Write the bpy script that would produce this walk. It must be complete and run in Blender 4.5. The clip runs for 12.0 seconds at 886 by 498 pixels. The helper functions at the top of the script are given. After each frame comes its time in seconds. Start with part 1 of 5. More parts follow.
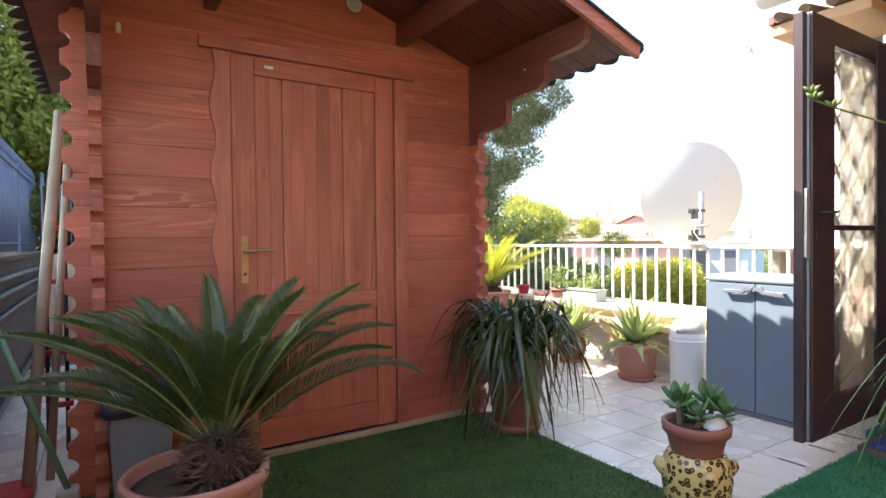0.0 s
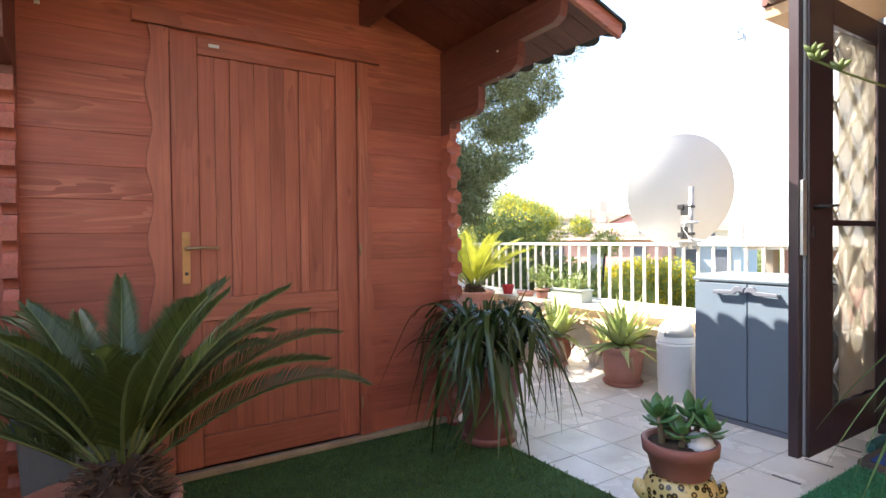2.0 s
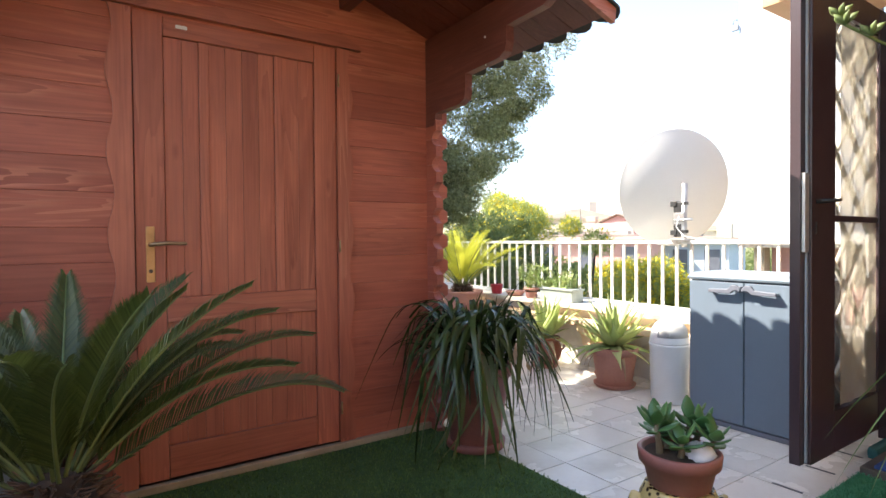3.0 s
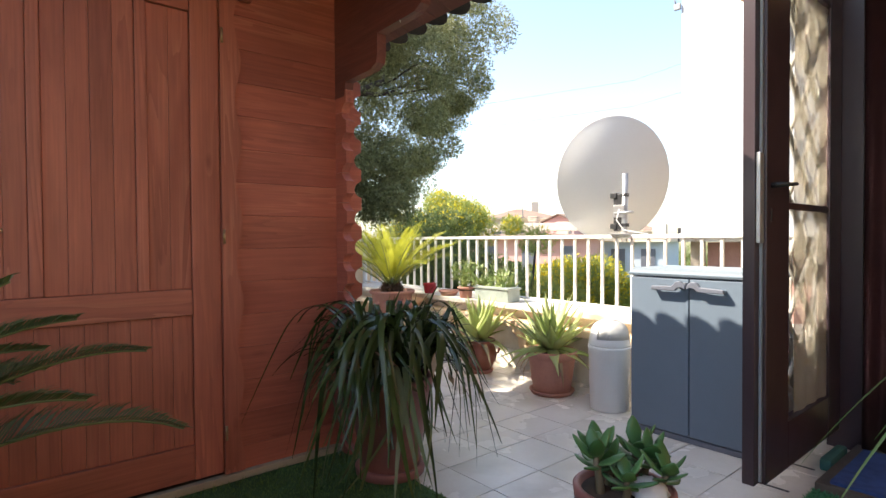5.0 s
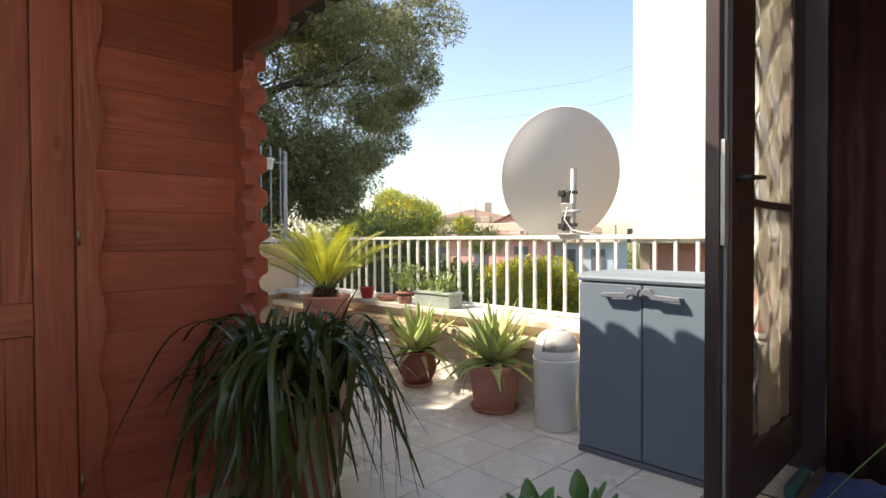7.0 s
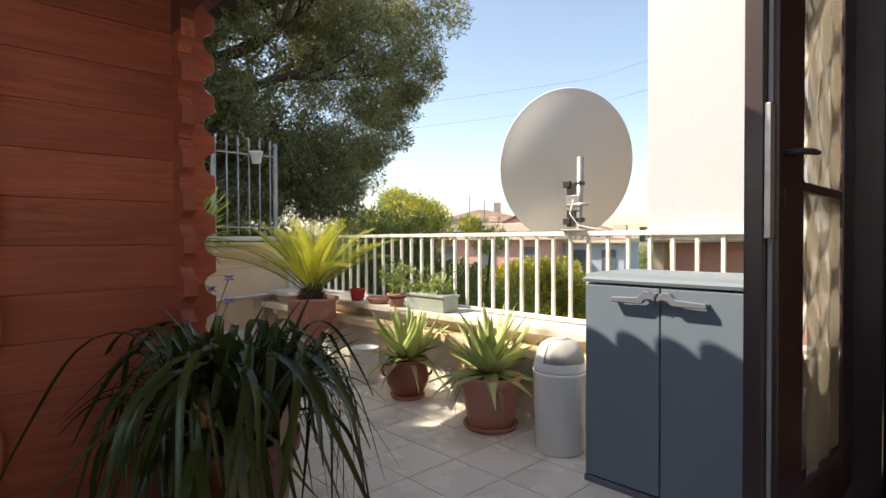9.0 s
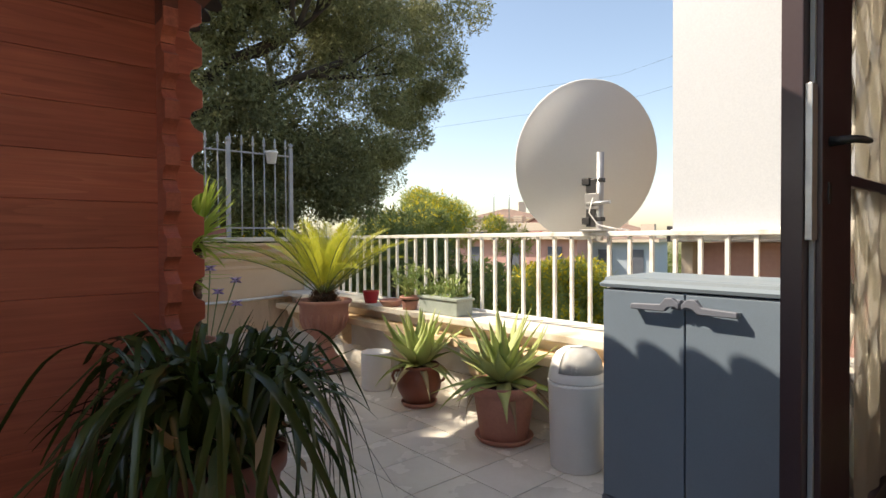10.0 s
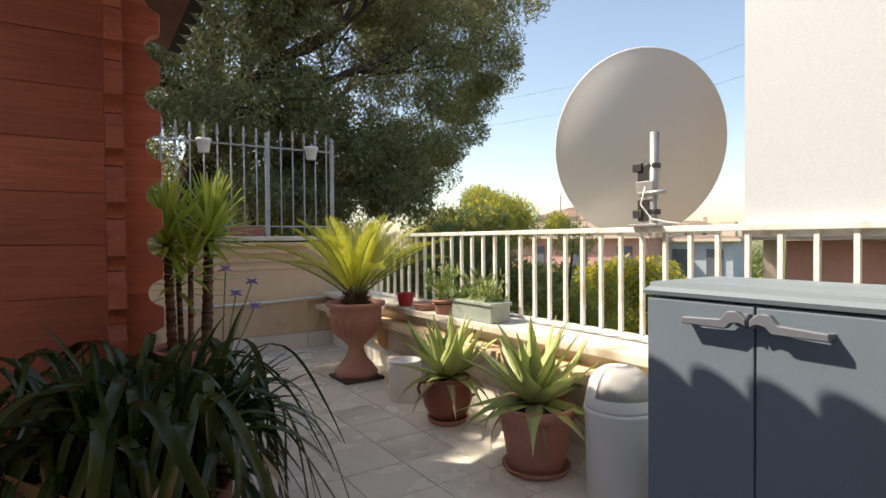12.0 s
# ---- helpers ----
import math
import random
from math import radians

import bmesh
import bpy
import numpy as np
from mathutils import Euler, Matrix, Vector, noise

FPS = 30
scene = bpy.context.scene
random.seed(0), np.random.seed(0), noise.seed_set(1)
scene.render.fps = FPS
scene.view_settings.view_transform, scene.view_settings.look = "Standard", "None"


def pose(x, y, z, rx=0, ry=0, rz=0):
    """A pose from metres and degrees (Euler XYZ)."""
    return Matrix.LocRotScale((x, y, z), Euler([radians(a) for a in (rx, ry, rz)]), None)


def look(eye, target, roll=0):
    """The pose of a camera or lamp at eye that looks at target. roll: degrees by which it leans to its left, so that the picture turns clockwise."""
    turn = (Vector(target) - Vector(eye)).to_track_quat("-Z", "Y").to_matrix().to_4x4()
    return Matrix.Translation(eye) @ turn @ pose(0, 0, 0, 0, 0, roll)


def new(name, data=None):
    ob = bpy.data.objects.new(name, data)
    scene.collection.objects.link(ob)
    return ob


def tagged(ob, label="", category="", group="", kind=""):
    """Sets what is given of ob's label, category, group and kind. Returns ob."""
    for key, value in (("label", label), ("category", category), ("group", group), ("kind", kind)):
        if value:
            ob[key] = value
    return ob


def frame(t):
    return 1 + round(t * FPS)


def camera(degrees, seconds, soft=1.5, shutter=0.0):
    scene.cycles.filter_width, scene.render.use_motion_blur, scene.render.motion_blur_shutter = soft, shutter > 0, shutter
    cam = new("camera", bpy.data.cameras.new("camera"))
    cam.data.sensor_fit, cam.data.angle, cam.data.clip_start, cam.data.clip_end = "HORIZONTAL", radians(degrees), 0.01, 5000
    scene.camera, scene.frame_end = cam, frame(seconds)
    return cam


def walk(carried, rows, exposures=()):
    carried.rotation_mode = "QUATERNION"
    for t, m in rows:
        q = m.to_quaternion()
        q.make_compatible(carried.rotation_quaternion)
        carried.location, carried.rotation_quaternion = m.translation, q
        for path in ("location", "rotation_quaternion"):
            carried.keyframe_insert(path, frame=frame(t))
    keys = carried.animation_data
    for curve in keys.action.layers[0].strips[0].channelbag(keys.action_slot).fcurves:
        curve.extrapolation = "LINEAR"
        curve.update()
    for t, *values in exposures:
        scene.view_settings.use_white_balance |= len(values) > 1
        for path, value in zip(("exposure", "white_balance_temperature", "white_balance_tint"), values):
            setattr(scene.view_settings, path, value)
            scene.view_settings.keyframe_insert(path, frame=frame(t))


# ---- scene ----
cam = camera(78.5, 12.0)
METRES, EYE, TILT, LEAN, TURN = 2.38, 1.174, 0.0, 0.0, -32.4
ROWS = [
    (0.0, 0.0, 0.0, 0.0, -0.01, -0.94, 0.59),
    (0.5, 0.0193, 0.0229, -0.0004, -0.04, -0.99, 0.64),
    (1.0, 0.0355, 0.0471, -0.0021, -0.05, -1.0, 0.62),
    (1.5, 0.0513, 0.0793, -0.0061, -0.15, -1.03, 0.61),
    (2.0, 0.0657, 0.1086, -0.0068, -0.55, -1.02, 0.58),
    (2.5, 0.0762, 0.1414, -0.0109, -1.0, -1.03, 0.52),
    (3.0, 0.0789, 0.1738, -0.0157, -1.6, -1.02, 0.48),
    (5.0, 0.1542, 0.3527, -0.0363, -7.37, -1.04, 0.36),
    (5.5, 0.1706, 0.3915, -0.0331, -9.1, -1.04, 0.33),
    (6.0, 0.1844, 0.4258, -0.033, -10.68, -1.03, 0.27),
    (6.5, 0.205, 0.4627, -0.0335, -11.77, -1.03, 0.25),
    (7.0, 0.2373, 0.5072, -0.035, -12.14, -1.06, 0.25),
    (9.0, 0.3187, 0.6549, -0.0462, -11.09, -0.97, 0.2),
    (9.5, 0.3352, 0.681, -0.0423, -10.42, -0.96, 0.24),
    (10.0, 0.3655, 0.7136, -0.0432, -8.39, -0.99, 0.32),
    (10.5, 0.3978, 0.7425, -0.0434, -5.28, -0.97, 0.41),
    (11.0, 0.4309, 0.7792, -0.0465, -2.86, -0.95, 0.42),
    (11.5, 0.4581, 0.8278, -0.0482, -1.75, -0.99, 0.44),
    (12.0, 0.478, 0.8605, -0.0491, -1.22, -0.97, 0.45),
]

EXPOSURES = [(0.0, 2.24, 6700, 11), (1.5, 2.19, 6700, 11), (3.2, 1.98, 6800, 11), (4.8, 1.66, 6950, 11), (5.5, 1.44, 7050, 11), (6.5, 1.17, 7200, 11), (7.2, 1.1, 7400, 11), (8.8, 0.93, 7500, 11), (12.0, 0.76, 7500, 11)]
walk(cam, [(t, pose(0, 0, EYE, TILT, LEAN, TURN) @ pose(METRES * x, METRES * y, METRES * z, 90 + pitch, roll, yaw)) for t, x, y, z, yaw, pitch, roll in ROWS], EXPOSURES)

# ---- world and sun ----
SUN_WAY = Vector((-0.652, 0.65, 1.0)).normalized()
world = bpy.data.worlds.new("sky")
scene.world = world
world.use_nodes = True
wn = world.node_tree
sky = wn.nodes.new("ShaderNodeTexSky")
sky.sky_type, sky.sun_disc = "NISHITA", False
sky.sun_elevation, sky.sun_rotation = math.asin(SUN_WAY.z), math.atan2(SUN_WAY.x, SUN_WAY.y)
sky.air_density, sky.dust_density, sky.ozone_density = 1.0, 1.2, 0.7
wn.links.new(sky.outputs[0], wn.nodes["Background"].inputs[0])
wn.nodes["Background"].inputs[1].default_value = 0.15
sun = new("sun", bpy.data.lights.new("sun", "SUN"))
sun.data.energy, sun.data.angle, sun.data.color = 4.8, radians(0.53), (1.0, 0.94, 0.84)
sun.matrix_world = look(SUN_WAY * 30, (0, 0, 0))

# ---- materials ----


def nodes_of(name):
    m = bpy.data.materials.new(name)
    m.use_nodes = True
    t = m.node_tree
    return m, t, t.nodes["Principled BSDF"], t.nodes["Material Output"]


def mixed(t, fac, a, b, mode="MIX"):
    n = t.nodes.new("ShaderNodeMix")
    n.data_type, n.blend_type = "RGBA", mode
    for k, v in ((0, fac), (6, a), (7, b)):
        if isinstance(v, bpy.types.NodeSocket):
            t.links.new(v, n.inputs[k])
        elif k:
            n.inputs[k].default_value = (*v, 1)
        else:
            n.inputs[k].default_value = v
    return n.outputs[2]


def ramp(t, sock, lo, hi):
    n = t.nodes.new("ShaderNodeMapRange")
    n.inputs[1].default_value, n.inputs[2].default_value = lo, hi
    t.links.new(sock, n.inputs[0])
    return n.outputs[0]


def coords(t, stretch=(1, 1, 1), shuffle=True):
    c, mp = t.nodes.new("ShaderNodeTexCoord"), t.nodes.new("ShaderNodeMapping")
    t.links.new(c.outputs["Object"], mp.inputs[0])
    mp.inputs[3].default_value = stretch
    if not shuffle:
        return mp.outputs[0]
    info, mul, add = t.nodes.new("ShaderNodeObjectInfo"), t.nodes.new("ShaderNodeMath"), t.nodes.new("ShaderNodeVectorMath")
    mul.operation, mul.inputs[1].default_value = "MULTIPLY", 37.0
    t.links.new(info.outputs["Random"], mul.inputs[0])
    t.links.new(mp.outputs[0], add.inputs[0])
    t.links.new(mul.outputs[0], add.inputs[1])
    return add.outputs[0]


def noise_of(t, vec, scale, detail=4, dist=0.0, rough=0.55):
    n = t.nodes.new("ShaderNodeTexNoise")
    n.inputs["Scale"].default_value, n.inputs["Detail"].default_value = scale, detail
    n.inputs["Distortion"].default_value, n.inputs["Roughness"].default_value = dist, rough
    t.links.new(vec, n.inputs["Vector"])
    return n.outputs["Fac"]


def bumped(t, p, height, strength, dist=0.01):
    b = t.nodes.new("ShaderNodeBump")
    b.inputs["Strength"].default_value, b.inputs["Distance"].default_value = strength, dist
    t.links.new(height, b.inputs["Height"])
    t.links.new(b.outputs[0], p.inputs["Normal"])


def plain(name, c1, c2, rough=0.6, scale=6.0, fine=60.0, bump=0.15, metal=0.0, stain=None, stain_scale=1.5, gloss_var=0.1, stretch=(1, 1, 1)):
    """Two-scale mottled surface; stain: a third colour in patches."""
    m, t, p, out = nodes_of(name)
    v = coords(t, stretch)
    big, small = noise_of(t, v, scale, 5), noise_of(t, v, fine, 3)
    col = mixed(t, ramp(t, big, 0.35, 0.68), c1, c2)
    col = mixed(t, 0.18, col, mixed(t, ramp(t, small, 0.3, 0.7), (0.35, 0.35, 0.35), (0.65, 0.65, 0.65)), "OVERLAY")
    if stain:
        col = mixed(t, ramp(t, noise_of(t, v, stain_scale, 6, 0.6), 0.55, 0.75), col, stain)
    t.links.new(col, p.inputs["Base Color"])
    p.inputs["Metallic"].default_value = metal
    r = t.nodes.new("ShaderNodeMapRange")
    r.inputs[3].default_value, r.inputs[4].default_value = max(0.02, rough - gloss_var), min(1, rough + gloss_var)
    t.links.new(big, r.inputs[0])
    t.links.new(r.outputs[0], p.inputs["Roughness"])
    if bump:
        bumped(t, p, small, bump, 0.004)
    return m


def wood(name, axis, c1, c2, dark, rough=0.5, knots=True):
    """Stained pine with grain along axis 0, 1 or 2."""
    m, t, p, out = nodes_of(name)

    def along(a, b):
        st = [b, b, b]
        st[axis] = a
        return coords(t, tuple(st))

    tone = noise_of(t, along(0.9, 4.0), 1.0, 4, 0.3)
    col = mixed(t, ramp(t, tone, 0.3, 0.7), c1, c2)
    flow = noise_of(t, along(0.42, 5.5), 1.0, 3, 0.5)
    mul, fra = t.nodes.new("ShaderNodeMath"), t.nodes.new("ShaderNodeMath")
    mul.operation, mul.inputs[1].default_value = "MULTIPLY", 12.0
    fra.operation = "FRACT"
    t.links.new(flow, mul.inputs[0])
    t.links.new(mul.outputs[0], fra.inputs[0])
    line = ramp(t, fra.outputs[0], 0.5, 1.0)
    patch = ramp(t, noise_of(t, along(0.8, 2.2), 1.0, 2), 0.4, 0.68)
    both = t.nodes.new("ShaderNodeMath")
    both.operation = "MULTIPLY"
    t.links.new(line, both.inputs[0])
    t.links.new(patch, both.inputs[1])
    half = t.nodes.new("ShaderNodeMath")
    half.operation, half.inputs[1].default_value = "MULTIPLY", 0.42
    t.links.new(both.outputs[0], half.inputs[0])
    col = mixed(t, half.outputs[0], col, dark)
    pale = ramp(t, fra.outputs[0], 0.42, 0.05)
    place = ramp(t, noise_of(t, along(0.55, 3.4), 1.0, 2, 0.4), 0.5, 0.72)
    lift = t.nodes.new("ShaderNodeMath")
    lift.operation = "MULTIPLY"
    t.links.new(pale, lift.inputs[0])
    t.links.new(place, lift.inputs[1])
    col = mixed(t, lift.outputs[0], col, (min(0.9, c1[0] * 1.2), c1[1] * 1.45, c1[2] * 1.5))
    fibre = noise_of(t, along(3.0, 95.0), 1.0, 3)
    col = mixed(t, 0.3, col, mixed(t, ramp(t, fibre, 0.3, 0.7), (0.3, 0.3, 0.3), (0.7, 0.7, 0.7)), "OVERLAY")
    blotch = noise_of(t, along(1.6, 2.4), 1.0, 4)
    col = mixed(t, 0.55, col, mixed(t, ramp(t, blotch, 0.3, 0.7), (0.36, 0.36, 0.36), (0.64, 0.64, 0.64)), "OVERLAY")
    info = t.nodes.new("ShaderNodeObjectInfo")
    col = mixed(t, 0.36, col, mixed(t, info.outputs["Random"], (0.38, 0.38, 0.38), (0.6, 0.6, 0.6)), "OVERLAY")
    if knots:
        vo = t.nodes.new("ShaderNodeTexVoronoi")
        vo.inputs["Scale"].default_value = 1.0
        t.links.new(along(2.6, 7.0), vo.inputs["Vector"])
        spot = t.nodes.new("ShaderNodeMath")
        spot.operation, spot.inputs[1].default_value = "MULTIPLY", 0.5
        t.links.new(ramp(t, vo.outputs["Distance"], 0.13, 0.03), spot.inputs[0])
        col = mixed(t, spot.outputs[0], col, dark)
    t.links.new(col, p.inputs["Base Color"])
    p.inputs["Roughness"].default_value = rough
    bumped(t, p, mixed(t, 0.5, mixed(t, flow, (0, 0, 0), (1, 1, 1)), mixed(t, fibre, (0, 0, 0), (1, 1, 1))), 0.55, 0.004)
    return m


def leaf(name, c1, c2, through_light=0.35, rough=0.45, scale=3.0, per_island=True, tip=None):
    m, t, p, out = nodes_of(name)
    if per_island:
        g = t.nodes.new("ShaderNodeNewGeometry")
        rnd = g.outputs["Random Per Island"]
    else:
        rnd = t.nodes.new("ShaderNodeObjectInfo").outputs["Random"]
    col = mixed(t, rnd, c1, c2)
    n = noise_of(t, coords(t), scale, 3)
    col = mixed(t, 0.3, col, mixed(t, ramp(t, n, 0.3, 0.7), (0.35, 0.35, 0.35), (0.65, 0.65, 0.65)), "OVERLAY")
    t.links.new(col, p.inputs["Base Color"])
    p.inputs["Roughness"].default_value = rough
    tr, mx = t.nodes.new("ShaderNodeBsdfTranslucent"), t.nodes.new("ShaderNodeMixShader")
    t.links.new(col, tr.inputs[0])
    mx.inputs[0].default_value = through_light
    t.links.new(p.outputs[0], mx.inputs[1])
    t.links.new(tr.outputs[0], mx.inputs[2])
    t.links.new(mx.outputs[0], out.inputs[0])
    return m


RED1, RED2, REDD = (0.47, 0.138, 0.082), (0.35, 0.09, 0.056), (0.16, 0.034, 0.025)
M_LOG = wood("stained_log", 0, RED1, RED2, REDD)
M_LOGY = wood("stained_log_side", 1, RED1, RED2, REDD)
M_BOARD = wood("stained_board", 2, (0.47, 0.15, 0.09), (0.38, 0.112, 0.068), REDD, 0.45)
M_RAILW = wood("stained_rail", 0, (0.47, 0.15, 0.09), (0.38, 0.112, 0.068), REDD, 0.45, False)
# Wall stain darkened: the shade under the roof is put into both colours.
M_ROOFB = wood("shaded_roof_boarding", 0, (0.17, 0.05, 0.034), (0.13, 0.038, 0.026), (0.08, 0.022, 0.016))
M_EAVE = wood("shaded_eave_timber", 1, (0.2, 0.057, 0.038), (0.15, 0.042, 0.028), (0.12, 0.03, 0.022))
M_SHINGLE = plain("bitumen_shingle", (0.03, 0.03, 0.032), (0.055, 0.052, 0.05), 0.9, 8, 200, 0.5)
M_TILE = plain("glazed_floor_tile", (0.8, 0.75, 0.665), (0.72, 0.67, 0.59), 0.26, 3, 40, 0.04, stain=(0.52, 0.47, 0.4), stain_scale=1.1)
M_GROUT = plain("grout", (0.12, 0.1, 0.085), (0.08, 0.07, 0.06), 0.9, 8, 90, 0.4)
M_TURF = plain("dark_turf_base", (0.03, 0.075, 0.02), (0.05, 0.115, 0.03), 0.95, 5, 160, 0.6)
M_TURF2 = plain("light_turf_base", (0.02, 0.16, 0.07), (0.03, 0.2, 0.09), 0.95, 5, 220, 0.6)
M_BLADE = leaf("turf_blade", (0.06, 0.125, 0.028), (0.13, 0.22, 0.052), 0.2, 0.6)
M_BLADE2 = leaf("turf_blade_light", (0.05, 0.24, 0.125), (0.085, 0.31, 0.165), 0.2, 0.6)
M_TERRA = plain("terracotta", (0.47, 0.225, 0.17), (0.39, 0.175, 0.13), 0.7, 5, 70, 0.15, stain=(0.5, 0.3, 0.22), stain_scale=3)
M_TERRA2 = plain("plastic_terracotta", (0.32, 0.125, 0.1), (0.27, 0.1, 0.08), 0.5, 4, 50, 0.05)
M_GLAZE = plain("glazed_brown_clay", (0.26, 0.085, 0.05), (0.2, 0.065, 0.04), 0.35, 5, 60, 0.08)
M_SOIL = plain("soil", (0.045, 0.03, 0.02), (0.09, 0.06, 0.04), 0.95, 20, 120, 0.9)
M_STUCCO = plain("ochre_stucco", (0.8, 0.61, 0.4), (0.73, 0.54, 0.35), 0.9, 2.5, 120, 0.35, stain=(0.36, 0.23, 0.14), stain_scale=1.2)
# Darkened for the passage's shade, put into the base colour; the patches are stains.
M_SHADEW = plain("shaded_dark_render", (0.12, 0.083, 0.065), (0.075, 0.054, 0.044), 0.9, 2.5, 120, 0.35, stain=(0.07, 0.055, 0.04), stain_scale=2.0)
M_DIRTY = plain("stained_plaster", (0.72, 0.54, 0.37), (0.55, 0.39, 0.24), 0.9, 3, 120, 0.35, stain=(0.22, 0.15, 0.07), stain_scale=5, stretch=(1, 1, 0.35))
M_WHITEW = plain("white_parapet_paint", (0.78, 0.73, 0.64), (0.7, 0.64, 0.54), 0.8, 3, 110, 0.3, stain=(0.5, 0.4, 0.28), stain_scale=2.2)
M_CAP = plain("stone_cap", (0.74, 0.69, 0.6), (0.62, 0.56, 0.47), 0.6, 4, 90, 0.2, stain=(0.4, 0.32, 0.23), stain_scale=3)
M_PIPE = plain("dull_pipe", (0.085, 0.08, 0.085), (0.06, 0.058, 0.062), 0.5, 6, 60, 0.1)
M_WMETAL = plain("white_painted_steel", (0.8, 0.79, 0.76), (0.72, 0.7, 0.66), 0.4, 6, 70, 0.06, stain=(0.5, 0.42, 0.34), stain_scale=6)
M_GREYIRON = plain("grey_painted_iron", (0.42, 0.42, 0.43), (0.33, 0.33, 0.35), 0.5, 6, 80, 0.1)
M_BLUEIRON = plain("blue_grey_iron", (0.13, 0.16, 0.24), (0.1, 0.12, 0.18), 0.5, 6, 80, 0.1)
M_CAB = plain("blue_grey_plastic", (0.15, 0.19, 0.235), (0.135, 0.172, 0.215), 0.35, 2, 300, 0.05)
M_CABTOP = plain("grey_plastic_lid", (0.19, 0.235, 0.27), (0.17, 0.21, 0.245), 0.38, 2, 300, 0.05)
M_CABDARK = plain("dark_grey_plastic", (0.14, 0.15, 0.18), (0.12, 0.13, 0.16), 0.45, 3, 200, 0.05)
M_WPLAST = plain("white_plastic", (0.8, 0.79, 0.77), (0.75, 0.74, 0.72), 0.4, 3, 120, 0.04)
M_GPLAST = plain("grey_plastic", (0.3, 0.32, 0.34), (0.26, 0.28, 0.3), 0.5, 3, 120, 0.04)
M_NAVY = plain("navy_plastic", (0.035, 0.045, 0.075), (0.03, 0.038, 0.06), 0.4, 3, 120, 0.04)
M_DISH = plain("beige_enamel", (0.82, 0.81, 0.78), (0.79, 0.78, 0.75), 0.45, 2, 100, 0.04)
M_ZINC = plain("galvanised_steel", (0.5, 0.5, 0.5), (0.4, 0.4, 0.41), 0.4, 12, 120, 0.08, metal=0.7)
M_BLACK = plain("black_metal", (0.03, 0.03, 0.032), (0.02, 0.02, 0.022), 0.5, 6, 80, 0.1)
M_BRASS = plain("brass", (0.42, 0.29, 0.16), (0.33, 0.225, 0.12), 0.34, 10, 90, 0.05, metal=0.7)
M_BROWNAL = plain("brown_aluminium", (0.05, 0.03, 0.036), (0.042, 0.025, 0.03), 0.35, 4, 120, 0.05)
M_VOILE = leaf("cream_voile", (0.46, 0.43, 0.36), (0.4, 0.37, 0.31), 0.22, 0.9, 3.0, False)
vt = M_VOILE.node_tree
thin, weave = vt.nodes.new("ShaderNodeBsdfTransparent"), vt.nodes.new("ShaderNodeMixShader")
weave.inputs[0].default_value = 0.24
vt.links.new(vt.nodes["Material Output"].inputs[0].links[0].from_socket, weave.inputs[1])
vt.links.new(thin.outputs[0], weave.inputs[2])
vt.links.new(weave.outputs[0], vt.nodes["Material Output"].inputs[0])
M_CURTAIN = plain("maroon_cloth", (0.05, 0.012, 0.014), (0.035, 0.008, 0.01), 0.9, 3, 250, 0.4)
M_CREAM = plain("cream_cloth", (0.45, 0.42, 0.36), (0.4, 0.37, 0.31), 0.9, 3, 250, 0.3)
M_BLUEMAT = plain("blue_rag_mat", (0.03, 0.075, 0.24), (0.02, 0.05, 0.17), 0.95, 20, 180, 0.9)
M_TEALMAT = plain("teal_mat", (0.03, 0.12, 0.12), (0.05, 0.16, 0.13), 0.95, 20, 180, 0.9)
M_BEIGE = plain("peach_house_stucco", (0.62, 0.4, 0.24), (0.55, 0.35, 0.2), 0.9, 2, 120, 0.35)
M_PANEL = plain("white_sheet", (0.5, 0.525, 0.57), (0.495, 0.52, 0.565), 0.6, 1.2, 120, 0.0)
M_STICK = plain("pale_stick", (0.4, 0.33, 0.22), (0.31, 0.25, 0.165), 0.6, 6, 80, 0.1)
M_GREENST = plain("green_stick", (0.22, 0.42, 0.31), (0.18, 0.36, 0.26), 0.4, 6, 80, 0.05)
M_REDP = plain("red_plastic", (0.5, 0.03, 0.04), (0.42, 0.025, 0.03), 0.4, 5, 60, 0.04)
M_BARK = plain("olive_bark", (0.055, 0.04, 0.03), (0.032, 0.024, 0.019), 0.95, 6, 40, 0.9)
M_TRUNK = plain("cycas_trunk", (0.07, 0.045, 0.03), (0.03, 0.02, 0.015), 0.95, 15, 80, 0.9)
M_HUSK = plain("cycas_husk", (0.2, 0.12, 0.08), (0.05, 0.03, 0.02), 0.9, 12, 80, 0.5)
M_YTRUNK = plain("yucca_stem", (0.27, 0.17, 0.115), (0.045, 0.022, 0.015), 0.9, 9, 70, 0.8, stretch=(1, 1, 5))
M_CYCAS = leaf("cycas_frond_dark", (0.037, 0.058, 0.013), (0.085, 0.112, 0.029), 0.25, 0.45)
M_CYCASY = leaf("cycas_frond_yellow", (0.5, 0.48, 0.06), (0.36, 0.4, 0.05), 0.5, 0.4)
M_RACHIS = plain("frond_stalk", (0.16, 0.2, 0.07), (0.11, 0.15, 0.05), 0.5, 8, 60, 0.05)
M_STRAP = leaf("strap_leaf", (0.03, 0.05, 0.014), (0.085, 0.118, 0.034), 0.3, 0.26, 4, False)
M_STRAPDRY = leaf("strap_leaf_pale", (0.2, 0.22, 0.1), (0.12, 0.17, 0.06), 0.3, 0.5, 4, False)
M_ALOE = leaf("aloe_leaf", (0.4, 0.51, 0.17), (0.6, 0.64, 0.3), 0.36, 0.45, 4, False)
M_ALOEDRY = leaf("aloe_leaf_dry", (0.36, 0.3, 0.17), (0.42, 0.28, 0.18), 0.1, 0.6, 4, False)
